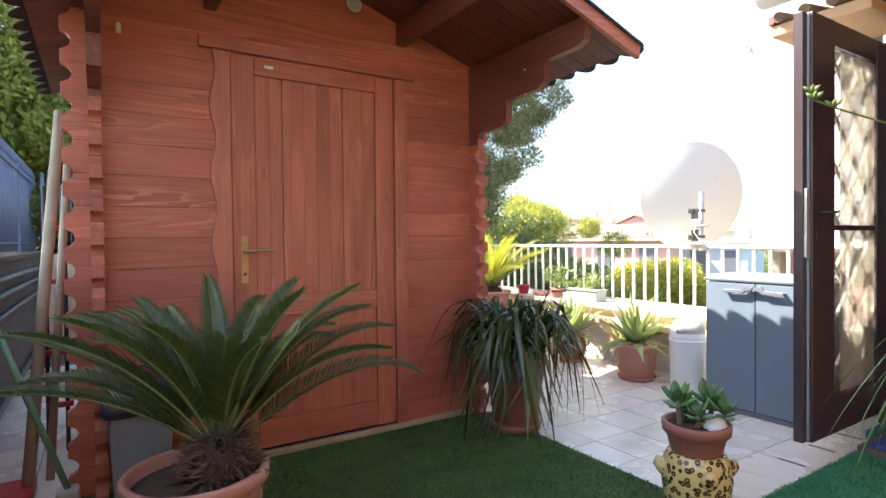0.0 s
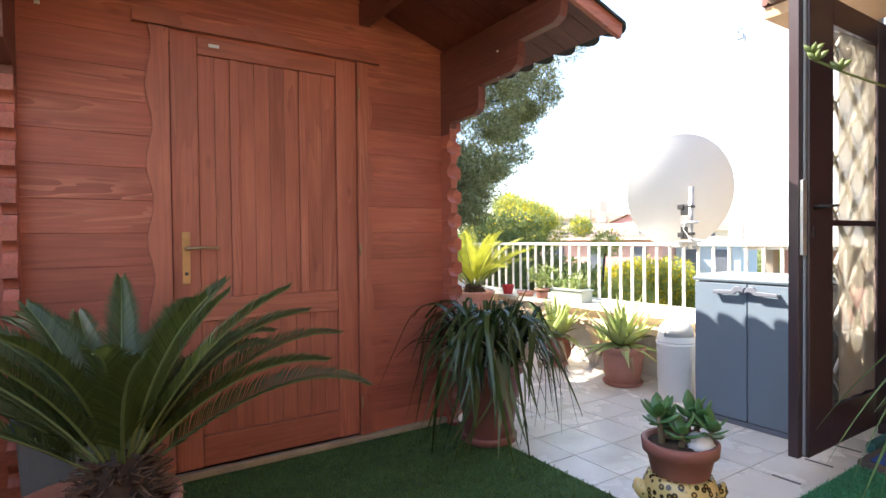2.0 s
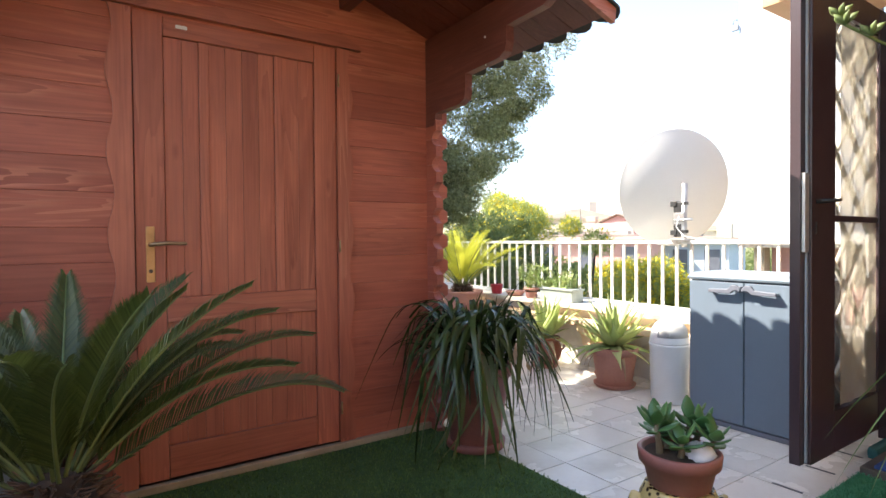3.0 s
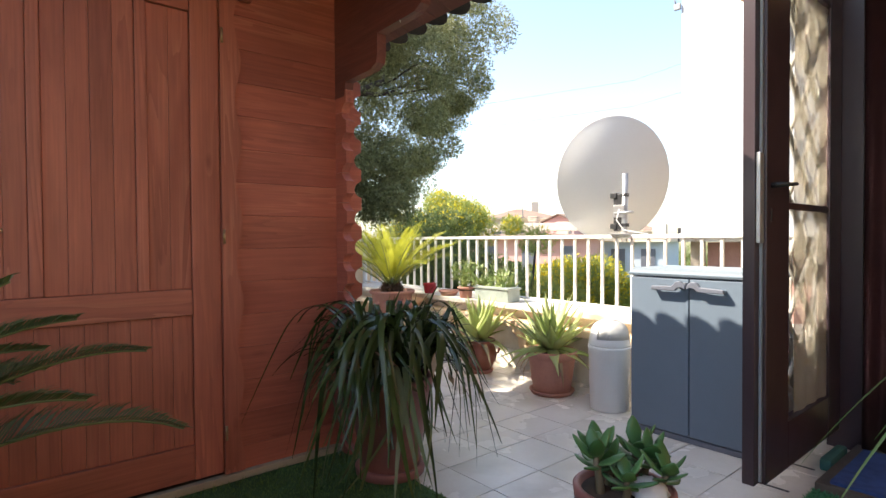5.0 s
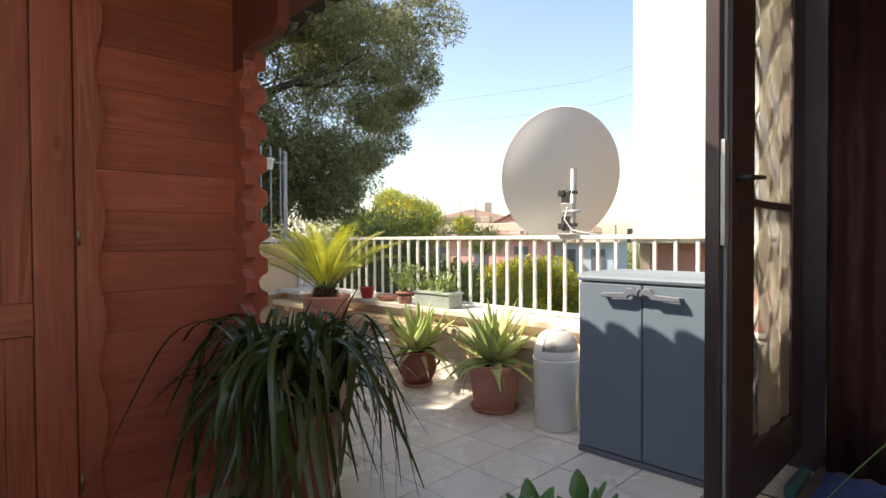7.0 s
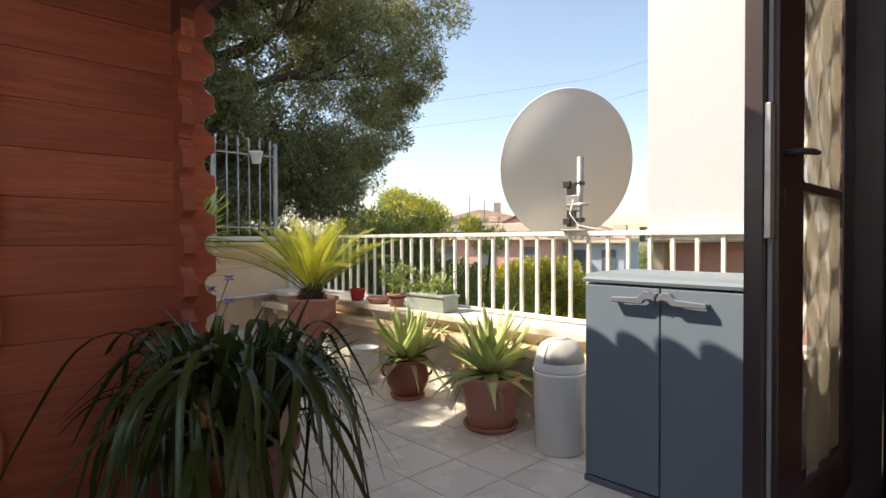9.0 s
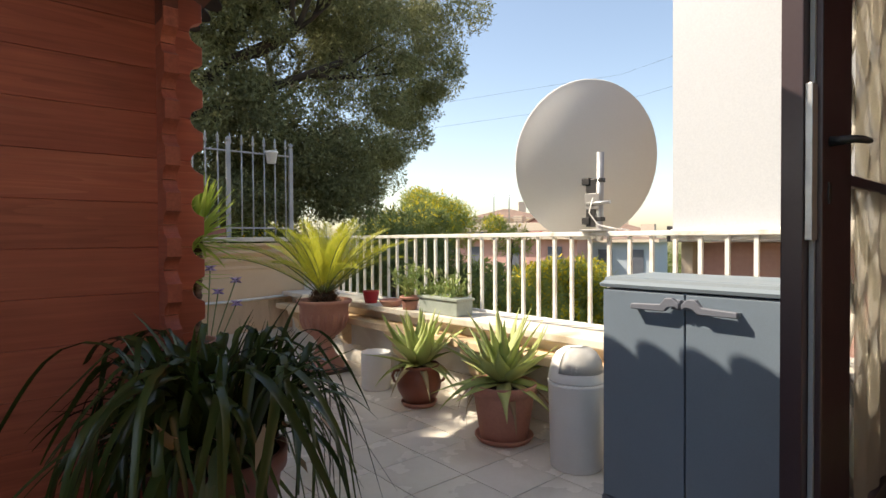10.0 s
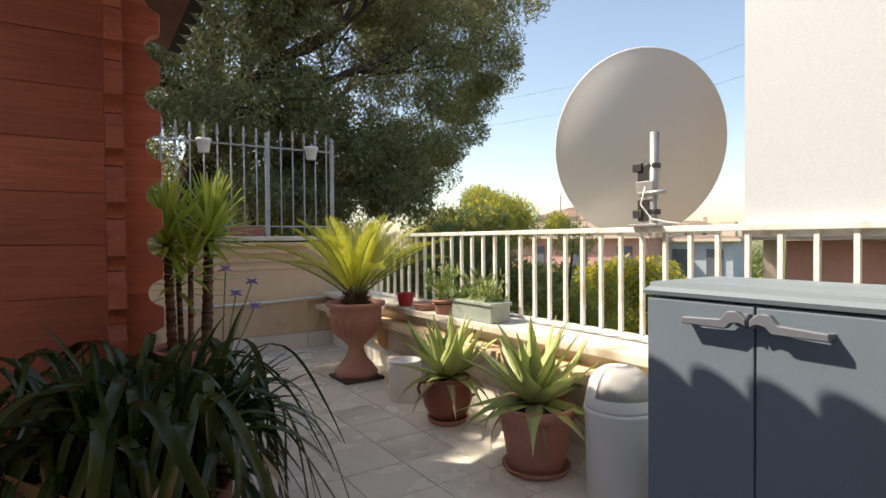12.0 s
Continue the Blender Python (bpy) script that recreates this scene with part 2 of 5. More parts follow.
M_YUCCA = leaf("yucca_leaf", (0.36, 0.48, 0.08), (0.56, 0.63, 0.14), 0.58, 0.4, 4, False)
M_CRASS = leaf("jade_leaf", (0.06, 0.16, 0.05), (0.11, 0.24, 0.08), 0.15, 0.3, 5, False)
M_JSTEM = plain("jade_stem", (0.2, 0.16, 0.1), (0.14, 0.12, 0.07), 0.8, 10, 60, 0.3)
M_OLIVE = leaf("olive_leaf", (0.135, 0.15, 0.062), (0.32, 0.32, 0.165), 0.46, 0.5, 1.0)
# Lighter copy of shrub_leaf, with sunlight put into the leaf colour.
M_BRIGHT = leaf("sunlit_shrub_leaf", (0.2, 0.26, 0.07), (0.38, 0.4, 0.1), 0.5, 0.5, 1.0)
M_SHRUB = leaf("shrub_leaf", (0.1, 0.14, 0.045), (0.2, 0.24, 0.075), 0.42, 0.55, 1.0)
M_BROOM = leaf("broom_flower", (0.75, 0.55, 0.02), (0.6, 0.5, 0.03), 0.3, 0.6, 1.0)
M_SUCC = leaf("succulent_leaf", (0.2, 0.3, 0.09), (0.33, 0.36, 0.13), 0.2, 0.45, 4)
M_EARTH = plain("hillside", (0.14, 0.15, 0.06), (0.22, 0.19, 0.1), 0.95, 0.25, 6, 0.5, stain=(0.08, 0.11, 0.035), stain_scale=0.12)
M_PINK = plain("pink_render", (0.62, 0.36, 0.32), (0.57, 0.32, 0.285), 0.9, 0.5, 20, 0.2)
M_CREAMW = plain("cream_render", (0.66, 0.56, 0.46), (0.6, 0.5, 0.4), 0.9, 0.5, 20, 0.2)
M_PALEBLUE = plain("pale_blue_render", (0.45, 0.52, 0.6), (0.42, 0.48, 0.56), 0.9, 0.5, 20, 0.2)
M_ROOFT = plain("clay_roof", (0.25, 0.165, 0.125), (0.17, 0.115, 0.09), 0.9, 1.0, 12, 0.5)
M_SHUT = plain("dark_shutter", (0.13, 0.14, 0.17), (0.1, 0.11, 0.14), 0.6, 2, 30, 0.1)
M_LILAC = leaf("lilac_petal", (0.4, 0.3, 0.6), (0.5, 0.4, 0.7), 0.3, 0.5, 4, False)
M_PINKP = leaf("pink_petal", (0.7, 0.35, 0.4), (0.75, 0.45, 0.5), 0.3, 0.5, 4, False)

# ---- building helpers ----


def quad_box(bm, x0, x1, y0, y1, z0, z1, bevel=0.0):
    """A box from corner to corner, with rounded edges if bevel is given."""
    vs = [bm.verts.new(c) for c in ((x0, y0, z0), (x1, y0, z0), (x1, y1, z0), (x0, y1, z0), (x0, y0, z1), (x1, y0, z1), (x1, y1, z1), (x0, y1, z1))]
    fs = [bm.faces.new([vs[i] for i in f]) for f in ((3, 2, 1, 0), (4, 5, 6, 7), (0, 1, 5, 4), (1, 2, 6, 5), (2, 3, 7, 6), (3, 0, 4, 7))]
    if bevel:
        bmesh.ops.bevel(bm, geom=list({e for f in fs for e in f.edges}), offset=bevel, segments=2, affect="EDGES", profile=0.6)
    return bm


def lathe(bm, profile, seg=32, c=(0, 0, 0), ripple=0.0, lobes=0):
    """Turn (radius, height) pairs round the upright axis through c."""
    rings = []
    for r, z in profile:
        ring = []
        for k in range(seg):
            a = math.tau * k / seg
            rr = r * (1 + ripple * math.cos(lobes * a)) if lobes else r
            ring.append(bm.verts.new((c[0] + rr * math.cos(a), c[1] + rr * math.sin(a), c[2] + z)))
        rings.append(ring)
    for a, b in zip(rings, rings[1:]):
        for k in range(seg):
            f = bm.faces.new((a[k], a[(k + 1) % seg], b[(k + 1) % seg], b[k]))
            f.smooth = True
    for ring, flip in ((rings[0], True), (rings[-1], False)):
        bm.faces.new(ring[::-1] if flip else ring)
    return bm


def tube(bm, pts, radii, seg=8):
    """A round bar along pts."""
    pts = [Vector(p) for p in pts]
    if not isinstance(radii, (list, tuple)):
        radii = [radii] * len(pts)
    rings, up = [], None
    for i, p in enumerate(pts):
        d = (pts[min(i + 1, len(pts) - 1)] - pts[max(i - 1, 0)]).normalized()
        if up is None:
            up = d.orthogonal().normalized()
        up = (up - d * up.dot(d)).normalized()
        side = d.cross(up)
        rings.append([bm.verts.new(p + radii[i] * (up * math.cos(math.tau * k / seg) + side * math.sin(math.tau * k / seg))) for k in range(seg)])
    for a, b in zip(rings, rings[1:]):
        for k in range(seg):
            bm.faces.new((a[k], a[(k + 1) % seg], b[(k + 1) % seg], b[k])).smooth = True
    bm.faces.new(rings[0][::-1])
    bm.faces.new(rings[-1])
    return bm


def prism(bm, outline, place, depth):
    """A flat outline of (u, v), set in space by place(u, v, w) with w from 0 to depth."""
    a = [bm.verts.new(place(u, v, 0)) for u, v in outline]
    b = [bm.verts.new(place(u, v, depth)) for u, v in outline]
    bm.faces.new(a)
    bm.faces.new(b[::-1])
    n = len(a)
    for k in range(n):
        bm.faces.new((a[k], b[k], b[(k + 1) % n], a[(k + 1) % n]))
    bmesh.ops.recalc_face_normals(bm, faces=bm.faces[:])
    return bm


def mesh_of(name, bm, material):
    me = bpy.data.meshes.new(name)
    bm.to_mesh(me)
    bm.free()
    me.materials.append(material)
    return me


def part(name, bm, material, parent=None, label="", m=None):
    """One mesh object, under a thing or a part."""
    ob = new(name, bm if isinstance(bm, bpy.types.Mesh) else mesh_of(name, bm, material))
    if parent:
        ob.parent = parent
    if m is not None:
        ob.matrix_basis = m
    return tagged(ob, label)


def thing(name, m, label, category, group="", kind=""):
    ob = new(name)
    ob.matrix_basis = m
    ob.empty_display_size = 0.1
    return tagged(ob, label, category, group, kind)


def box(*a, bevel=0.0):
    return quad_box(bmesh.new(), *a, bevel=bevel)


def soup(name, verts, faces, material, parent=None, label="", kind=""):
    me = bpy.data.meshes.new(name)
    me.from_pydata(verts.tolist(), [], faces.tolist())
    me.materials.append(material)
    ob = new(name, me)
    if parent:
        ob.parent = parent
    return tagged(ob, label, kind=kind)


def leaf_soup(points, length, width, rng, droop=0.0):
    """Small pointed leaves at points, turned at random: vertices and faces."""
    n = len(points)
    d = rng.normal(size=(n, 3))
    d[:, 2] -= droop
    d /= np.linalg.norm(d, axis=1)[:, None]
    s = np.cross(d, rng.normal(size=(n, 3)))
    s /= np.linalg.norm(s, axis=1)[:, None]
    ln = (length * rng.uniform(0.6, 1.3, n))[:, None]
    wd = (width * rng.uniform(0.6, 1.3, n))[:, None]
    v = np.stack([points, points + d * ln * 0.45 + s * wd, points + d * ln, points + d * ln * 0.45 - s * wd], axis=1).reshape(-1, 3)
    return v, np.arange(4 * n).reshape(n, 4)


def ribbon(length, width, rise, droop, steps=10, fold=0.25, early=False, sway=0.0):
    """A long leaf that leaves the origin along x at the angle rise and bends down by droop degrees in all; V-shaped across."""
    bm = bmesh.new()
    p, a, rows = Vector((0, 0, 0)), radians(rise), []
    for i in range(steps + 1):
        f = i / steps
        w = width * (0.55 + 0.45 * min(1, f * 4)) * (1 - f ** 3) + 0.0008
        up = Vector((-math.sin(a), 0, math.cos(a)))
        side = Vector((0, sway * f * f * length, 0))
        rows.append([bm.verts.new(p + side + Vector((0, -w, 0)) + up * w * fold), bm.verts.new(p + side), bm.verts.new(p + side + Vector((0, w, 0)) + up * w * fold)])
        a -= radians(droop) / steps * ((2.9 if f < 0.31 else 0.15) if early else 0.5 + f)
        p = p + Vector((math.cos(a), 0, math.sin(a))) * (length / steps)
    for r, q in zip(rows, rows[1:]):
        for k in (0, 1):
            bm.faces.new((r[k], r[k + 1], q[k + 1], q[k])).smooth = True
    return bm


def hanging(length, width, rise, droop, centre, soft, sway, steps=20, fold=0.3):
    """A long strap leaf: it rises straight, turns over about the fraction centre of its length and hangs."""
    bm = bmesh.new()
    wts = [math.exp(-(((i + 0.5) / steps - centre) / soft) ** 2) for i in range(steps)]
    tot = sum(wts)
    p, a, rows = Vector((0, 0, 0)), radians(rise), []
    for i in range(steps + 1):
        f = i / steps
        w = width * (0.6 + 0.4 * min(1, f * 4)) * (1 - max(0.0, f - 0.45) ** 1.6 * 2.3) + 0.0006
        up = Vector((-math.sin(a), 0, math.cos(a)))
        side = Vector((0, sway * length * f * f * (1.6 - f), 0))
        rows.append([bm.verts.new(p + side + Vector((0, -w, 0)) + up * w * fold), bm.verts.new(p + side), bm.verts.new(p + side + Vector((0, w, 0)) + up * w * fold)])
        if i < steps:
            a -= radians(droop) * wts[i] / tot
            p = p + Vector((math.cos(a), 0, math.sin(a))) * (length / steps)
    for r, q in zip(rows, rows[1:]):
        for k in (0, 1):
            bm.faces.new((r[k], r[k + 1], q[k + 1], q[k])).smooth = True
    return bm


def fleshy(length, width, thick, rise, curl, steps=7):
    """A thick pointed leaf: keeled below, hollow above, bending by curl degrees."""
    bm = bmesh.new()
    p, a, rows = Vector((0, 0, 0)), radians(rise), []
    for i in range(steps + 1):
        f = i / steps
        w = width * (1 - f ** 1.6) * (0.8 + 0.5 * math.sin(math.pi * min(1, f * 1.5))) + 0.001
        h = thick * (1 - f) + 0.001
        up = Vector((-math.sin(a), 0, math.cos(a)))
        rows.append([bm.verts.new(p + Vector((0, u * w, 0)) + up * v * h) for u, v in ((-1, 0.55), (-0.5, -0.5), (0, -1), (0.5, -0.5), (1, 0.55), (0, -0.05))])
        a += radians(curl) / steps
        p = p + Vector((math.cos(a), 0, math.sin(a))) * (length / steps)
    for r, q in zip(rows, rows[1:]):
        for k in range(6):
            bm.faces.new((r[k], r[(k + 1) % 6], q[(k + 1) % 6], q[k])).smooth = True
    bm.faces.new(rows[0][::-1])
    return bm


def frond(length, rise, droop, leaflet, count, rng, wide=1.0):
    """A palm frond along x: a stalk and two rows of narrow stiff leaflets; stalk and leaflets as two meshes."""
    stalk, blades = bmesh.new(), bmesh.new()
    p, a, pts, angs = Vector((0, 0, 0)), radians(rise), [], []
    steps = 14
    for i in range(steps + 1):
        pts.append(p.copy())
        angs.append(a)
        a -= radians(droop) / steps * (0.4 + 1.2 * i / steps)
        p = p + Vector((math.cos(a), 0, math.sin(a))) * (length / steps)
    tube(stalk, pts, [0.0052 * (1 - 0.8 * i / steps) + 0.0012 for i in range(steps + 1)], 5)
    for i in range(count):
        f = 0.14 + 0.86 * i / count
        k = min(int(f * steps), steps - 1)
        q = pts[k].lerp(pts[k + 1], f * steps - k)
        al = angs[k]
        fwd, up = Vector((math.cos(al), 0, math.sin(al))), Vector((-math.sin(al), 0, math.cos(al)))
        ln = leaflet * (0.35 + 0.65 * math.sin(math.pi * min(1, 0.12 + f * 0.92)) ** 0.7) * rng.uniform(0.9, 1.08)
        for s in (-1, 1):
            d = (fwd * (0.8 + 0.5 * f) + Vector((0, s, 0)) * (0.95 - 0.2 * f) + up * (0.46 + rng.uniform(-0.07, 0.07))).normalized()
            w = fwd * 0.0036 * wide
            e = q + d * ln - up * ln * 0.07
            mid = q + d * ln * 0.55 + up * 0.004
            v = [blades.verts.new(c) for c in (q - w * 0.7, q + w * 0.7, mid + w, e, mid - w)]
            blades.faces.new(v)
    return stalk, blades

# ---- setting: floor, walls, ground ----
rng = np.random.default_rng(4)
tagged(part("floor", box(-1.2, 4.06, -3.0, 9.2, -0.16, -0.006), M_GROUT), "grout bed under pale terrace tiles", "floor", kind="structure")
floor_ob = bpy.data.objects["floor"]

CARPET_X, CARPET_Y = 2.20, 1.27


def turf(name, x0, x1, y0, y1, base, blade, count, label, seed):
    """A cut of artificial lawn: backing sheet and a pile of short blades."""
    root = thing(name, pose(0, 0, 0), label, "carpet")
    part("backing", box(x0, x1, y0, y1, 0.0, 0.009, bevel=0.003), base, root)
    r = np.random.default_rng(seed)
    pts = np.stack([r.uniform(x0, x1, count), r.uniform(y0, y1, count), np.full(count, 0.008)], 1)
    v, f = leaf_soup(pts, 0.016, 0.0022, r, -2.2)
    v[:, 2] = np.maximum(v[:, 2], 0.0085)
    soup("pile", v, f, blade, root, kind="stuff")
    return root


turf("artificial_lawn", -0.5, CARPET_X, -0.6, 2.965, M_TURF, M_BLADE, 90000, "dark green artificial lawn laid before the shed", 2)
turf("artificial_lawn", CARPET_X + 0.12, 3.44, -0.6, CARPET_Y, M_TURF2, M_BLADE2, 50000, "lighter green artificial lawn laid before the doorway", 3)

# far wall, with its mouldings
Y1, XC = 6.35, 4.17
tagged(part("wall_north", box(2.2, 4.75, Y1, Y1 + 0.3, 0.16, 1.04), M_STUCCO), "ochre rendered retaining wall with stains", "wall", kind="structure")
wall_n = bpy.data.objects["wall_north"]
tagged(part("wall_base", box(2.2, XC, Y1 - 0.012, Y1 + 0.28, 0.16, 0.462), M_DIRTY), "water-stained plaster foot of the wall", "wall", kind="structure")
for k, z in enumerate((0.80, 0.88, 0.96, 1.03)):
    part("moulding", box(2.2, 4.75, Y1 - 0.016 - 0.012 * k, Y1 + 0.05, z - 0.014, z + 0.016, bevel=0.005), M_STUCCO, wall_n)
part("coping", box(2.2, 4.75, Y1 - 0.075, Y1 + 0.34, 1.062, 1.105, bevel=0.008), M_CAP, wall_n)
bm = bmesh.new()
tube(bm, [(2.2, Y1 - 0.03, 0.475), (2.8, Y1 - 0.028, 0.472), (3.5, Y1 - 0.03, 0.476), (4.12, Y1 - 0.03, 0.5), (4.15, Y1 - 0.06, 0.5)], 0.013)
tagged(part("wall_pipe", bm, M_WMETAL), "thin white conduit along the stained wall", "pipe")
for x0, x1 in ((2.2, 2.75), (2.753, 3.32), (3.323, 3.9), (3.903, XC)):
    tagged(part("skirting_tile", box(x0, x1, Y1 - 0.014, Y1 + 0.02, 0.0, 0.155, bevel=0.003), M_TILE, wall_n))

# parapet with its cap
wall_e = tagged(part("wall_east", box(XC, 4.48, 1.47, 6.35, -0.4, 0.50), M_WHITEW), "low white rendered parapet", "wall", kind="structure")
part("coping", box(4.06, 4.54, 1.47, 6.34, 0.502, 0.545, bevel=0.006), M_CAP, wall_e)
part("ledge", box(3.985, XC - 0.002, 2.2, 6.33, 0.375, 0.425, bevel=0.006), M_STUCCO, wall_e)
for k in range(9):
    part("skirting_tile", box(XC - 0.014, XC + 0.01, 1.6 + 0.52 * k, 2.115 + 0.52 * k, 0.0, 0.15, bevel=0.003), M_TILE, wall_e)
for k in range(5):
    y = 2.6 + 0.85 * k
    bm = bmesh.new()
    prism(bm, [(0, 0.372), (-0.17, 0.372), (-0.16, 0.33), (-0.10, 0.28), (-0.085, 0.2), (-0.03, 0.15), (0, 0.15)], lambda u, v, w, y=y: (XC + u, y + w, v), 0.09)
    part("bracket", bm, M_STUCCO, wall_e)

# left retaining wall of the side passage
wall_w = tagged(part("wall_west", box(-0.88, -0.58, -3.0, 9.2, -0.1, 1.05), M_SHADEW), "dark stained retaining wall beside the passage, shade in its colour", "wall", kind="structure")
part("coping", box(-0.92, -0.55, -3.0, 9.2, 1.052, 1.09, bevel=0.006), M_SHADEW, wall_w)
tagged(part("wall_back", box(-0.58, 2.2, 8.2, 8.5, -0.1, 1.05), M_STUCCO), "rendered wall closing the passage", "wall", kind="structure")
tagged(part("wall_return", box(2.2, 2.4, 6.652, 8.2, -0.1, 1.05), M_STUCCO), "rendered return of the retaining wall", "wall", kind="structure")
for z, x in ((0.93, -0.54), (0.82, -0.55), (0.68, -0.55), (0.12, -0.54)):
    bm = bmesh.new()
    tube(bm, [(x, 2.2, z), (x, 5.0, z + 0.01), (x, 8.15, z - 0.01)], 0.024 if z > 0.7 else 0.02)
    tagged(part("water_pipe", bm, M_PIPE), "grey water pipe running along the dark wall", "pipe", "passage pipes")

# house behind the open glazed door
house = thing("house_wall", pose(0, 0, 0), "peach rendered house wall with a curtained doorway", "wall", kind="structure")
part("wall_panel", box(4.16, 4.5, -3.0, 0.35, -0.1, 3.2), M_BEIGE, house)
part("wall_panel", box(4.16, 4.5, 0.35, 1.298, 2.36, 3.2), M_BEIGE, house)
part("door_jamb", box(4.10, 4.16, 1.25, 1.40, 0.0, 2.36, bevel=0.004), M_BROWNAL, house)
part("door_jamb", box(4.10, 4.16, 0.32, 0.39, 0.0, 2.36, bevel=0.004), M_BROWNAL, house)
part("lintel", box(4.10, 4.16, 0.39, 1.25, 2.28, 2.36, bevel=0.004), M_BROWNAL, house)
part("threshold", box(3.45, 4.5, 0.3, 1.27, 0.0, 0.04, bevel=0.006), M_GROUT, house)
tagged(part("wall_south", box(-1.2, 4.16, -3.3, -3.0, -0.1, 3.2), M_BEIGE), "peach rendered wall behind the lawn", "wall", kind="structure")
tagged(part("wall_inner", box(5.6, 5.8, -1.5, 1.30, 0.0, 2.6), M_BEIGE), "plain wall of the room behind the curtain", "wall", kind="structure")
tagged(part("ceiling", box(4.5, 5.8, -1.5, 1.298, 2.5, 2.6), M_BEIGE), "plain ceiling of the room behind the curtain", "ceiling", kind="structure")
tagged(part("wall_side", box(4.5, 5.8, 1.30, 1.45, -0.1, 3.2), M_BEIGE), "peach rendered corner of the house", "wall", kind="structure")
eave = thing("house_eave", pose(0, 0, 0), "peach soffit under the tiled house roof", "roof", kind="structure")
part("soffit", box(3.72, 5.9, 0.954, 1.62, 2.70, 2.78), M_BEIGE, eave)
# Unseen slab, added to keep light off the shed's front.
part("porch_soffit", box(0.7, 5.9, -3.0, 0.95, 2.70, 2.78), M_BEIGE, eave)
part("eave_return", box(3.72, 4.32, 1.301, 1.85, 2.47, 2.54, bevel=0.006), M_BEIGE, eave)
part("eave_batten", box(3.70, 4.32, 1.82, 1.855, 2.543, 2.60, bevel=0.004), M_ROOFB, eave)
for k in range(4):
    bm = bmesh.new()
    tube(bm, [(3.69, 1.79 - 0.15 * k, 2.575), (4.30, 1.79 - 0.15 * k, 2.66)], 0.034, 10)
    part("roof_tile", bm, M_ROOFT, eave)
for k in range(16):
    bm = bmesh.new()
    tube(bm, [(3.66, 1.5 - 0.2 * k, 2.80), (4.9, 1.5 - 0.2 * k, 3.12)], 0.075, 8)
    part("roof_tile", bm, M_ROOFT, eave)

# the ground outside: upper garden, falling away to the valley
xs = np.concatenate([np.linspace(-400, -40, 8), np.linspace(-30, 40, 90), np.linspace(50, 420, 16), [900, 2500]])
ys = np.concatenate([[-2500, -900], np.linspace(-300, -30, 8), np.linspace(-22, 60, 100), np.linspace(70, 420, 14), [900, 2500]])
gx, gy = np.meshgrid(xs, ys, indexing="ij")


def ground_z(x, y):
    upper = 1.0 / (1 + np.exp(np.clip((x - 5.2 - 0.25 * np.maximum(y - 6, 0)) * 1.6, -60, 60))) * 1.0 / (1 + np.exp(np.clip(-(y - 6.9) * 4, -60, 60)))
    west = 1.0 / (1 + np.exp(np.clip((x + 1.1) * 6, -60, 60)))
    low = -0.7 - 2.2 * np.clip((x - 8) / 22, 0, 1) - 2.2 * np.clip((x - 30) / 200, 0, 1)
    high = 0.95 + 0.03 * np.clip(y - 7, 0, 12)
    u = np.maximum(upper, west)
    lumps = 0.12 * np.sin(x * 0.9 + 1.3 * np.sin(y * 0.5)) * np.cos(y * 0.7)
    return low * (1 - u) + high * u + lumps * (np.hypot(x - 2, y - 2) > 8)


gz = ground_z(gx, gy)
gz = np.where((gx > -1.15) & (gx < 4.9) & (gy > -3.4) & (gy < 6.75), -0.6, gz)
gz = np.where((gx > -0.95) & (gx < 2.5) & (gy >= 6.6) & (gy < 8.9), -0.6, gz)
ni, nj = gx.shape
idx = np.arange(ni * nj).reshape(ni, nj)
gv = np.stack([gx, gy, gz], -1).reshape(-1, 3)
gf = np.stack([idx[:-1, :-1], idx[1:, :-1], idx[1:, 1:], idx[:-1, 1:]], -1).reshape(-1, 4)
g = soup("ground", gv, gf, M_EARTH, kind="structure", label="rough grassy hillside falling to the valley")
tagged(g, category="ground")
for poly in g.data.polygons:
    poly.use_smooth = True

# ---- the shed ----
shed = thing("garden_shed", pose(0, 0, 0), "red-brown stained log garden shed with a shingle roof", "shed")
YF, TH, P = 2.99, 0.045, 0.15
XL0, XL1, XR0, XR1 = -0.03, 0.02, 2.115, 2.16
EXT, PROUD = 0.105, 0.075
YB = 4.42
DOOR0, DOOR1, DTOP = 0.525, 1.60, 2.165


def end_profile(reach, z0, n=20):
    """The cut end of a log: straight in the middle, with a round bite at each joint."""
    out = []
    for i in range(n + 1):
        f = i / n
        near = min(f, 1 - f) / 0.27
        out.append((reach - 0.042 * math.sqrt(max(0.0, 1 - near * near)), z0 + f * P))
    return out


def log_x(z0, x0, x1, left_end, right_end):
    """A front-wall log along x with chamfered front edges and shaped ends."""
    bm = bmesh.new()
    left = [(-u, z) for u, z in end_profile(-x0, z0)] if left_end else [(x0, z0), (x0, z0 + P)]
    right = end_profile(x1, z0) if right_end else [(x1, z0), (x1, z0 + P)]
    right = [(u, z - (0.0004 if i == len(right) - 1 else 0) + (0.0004 if i == 0 else 0)) for i, (u, z) in enumerate(right)]
    left = [(u, z - (0.0004 if i == len(left) - 1 else 0) + (0.0004 if i == 0 else 0)) for i, (u, z) in enumerate(left)]
    outline = right + left[::-1]
    prism(bm, outline, lambda u, v, w: (u, YF + w, v), TH)
    front = [e for e in bm.edges if all(abs(v.co.y - YF) < 1e-6 for v in e.verts)]
    bmesh.ops.bevel(bm, geom=front, offset=0.0018, segments=1, affect="EDGES")
    return bm


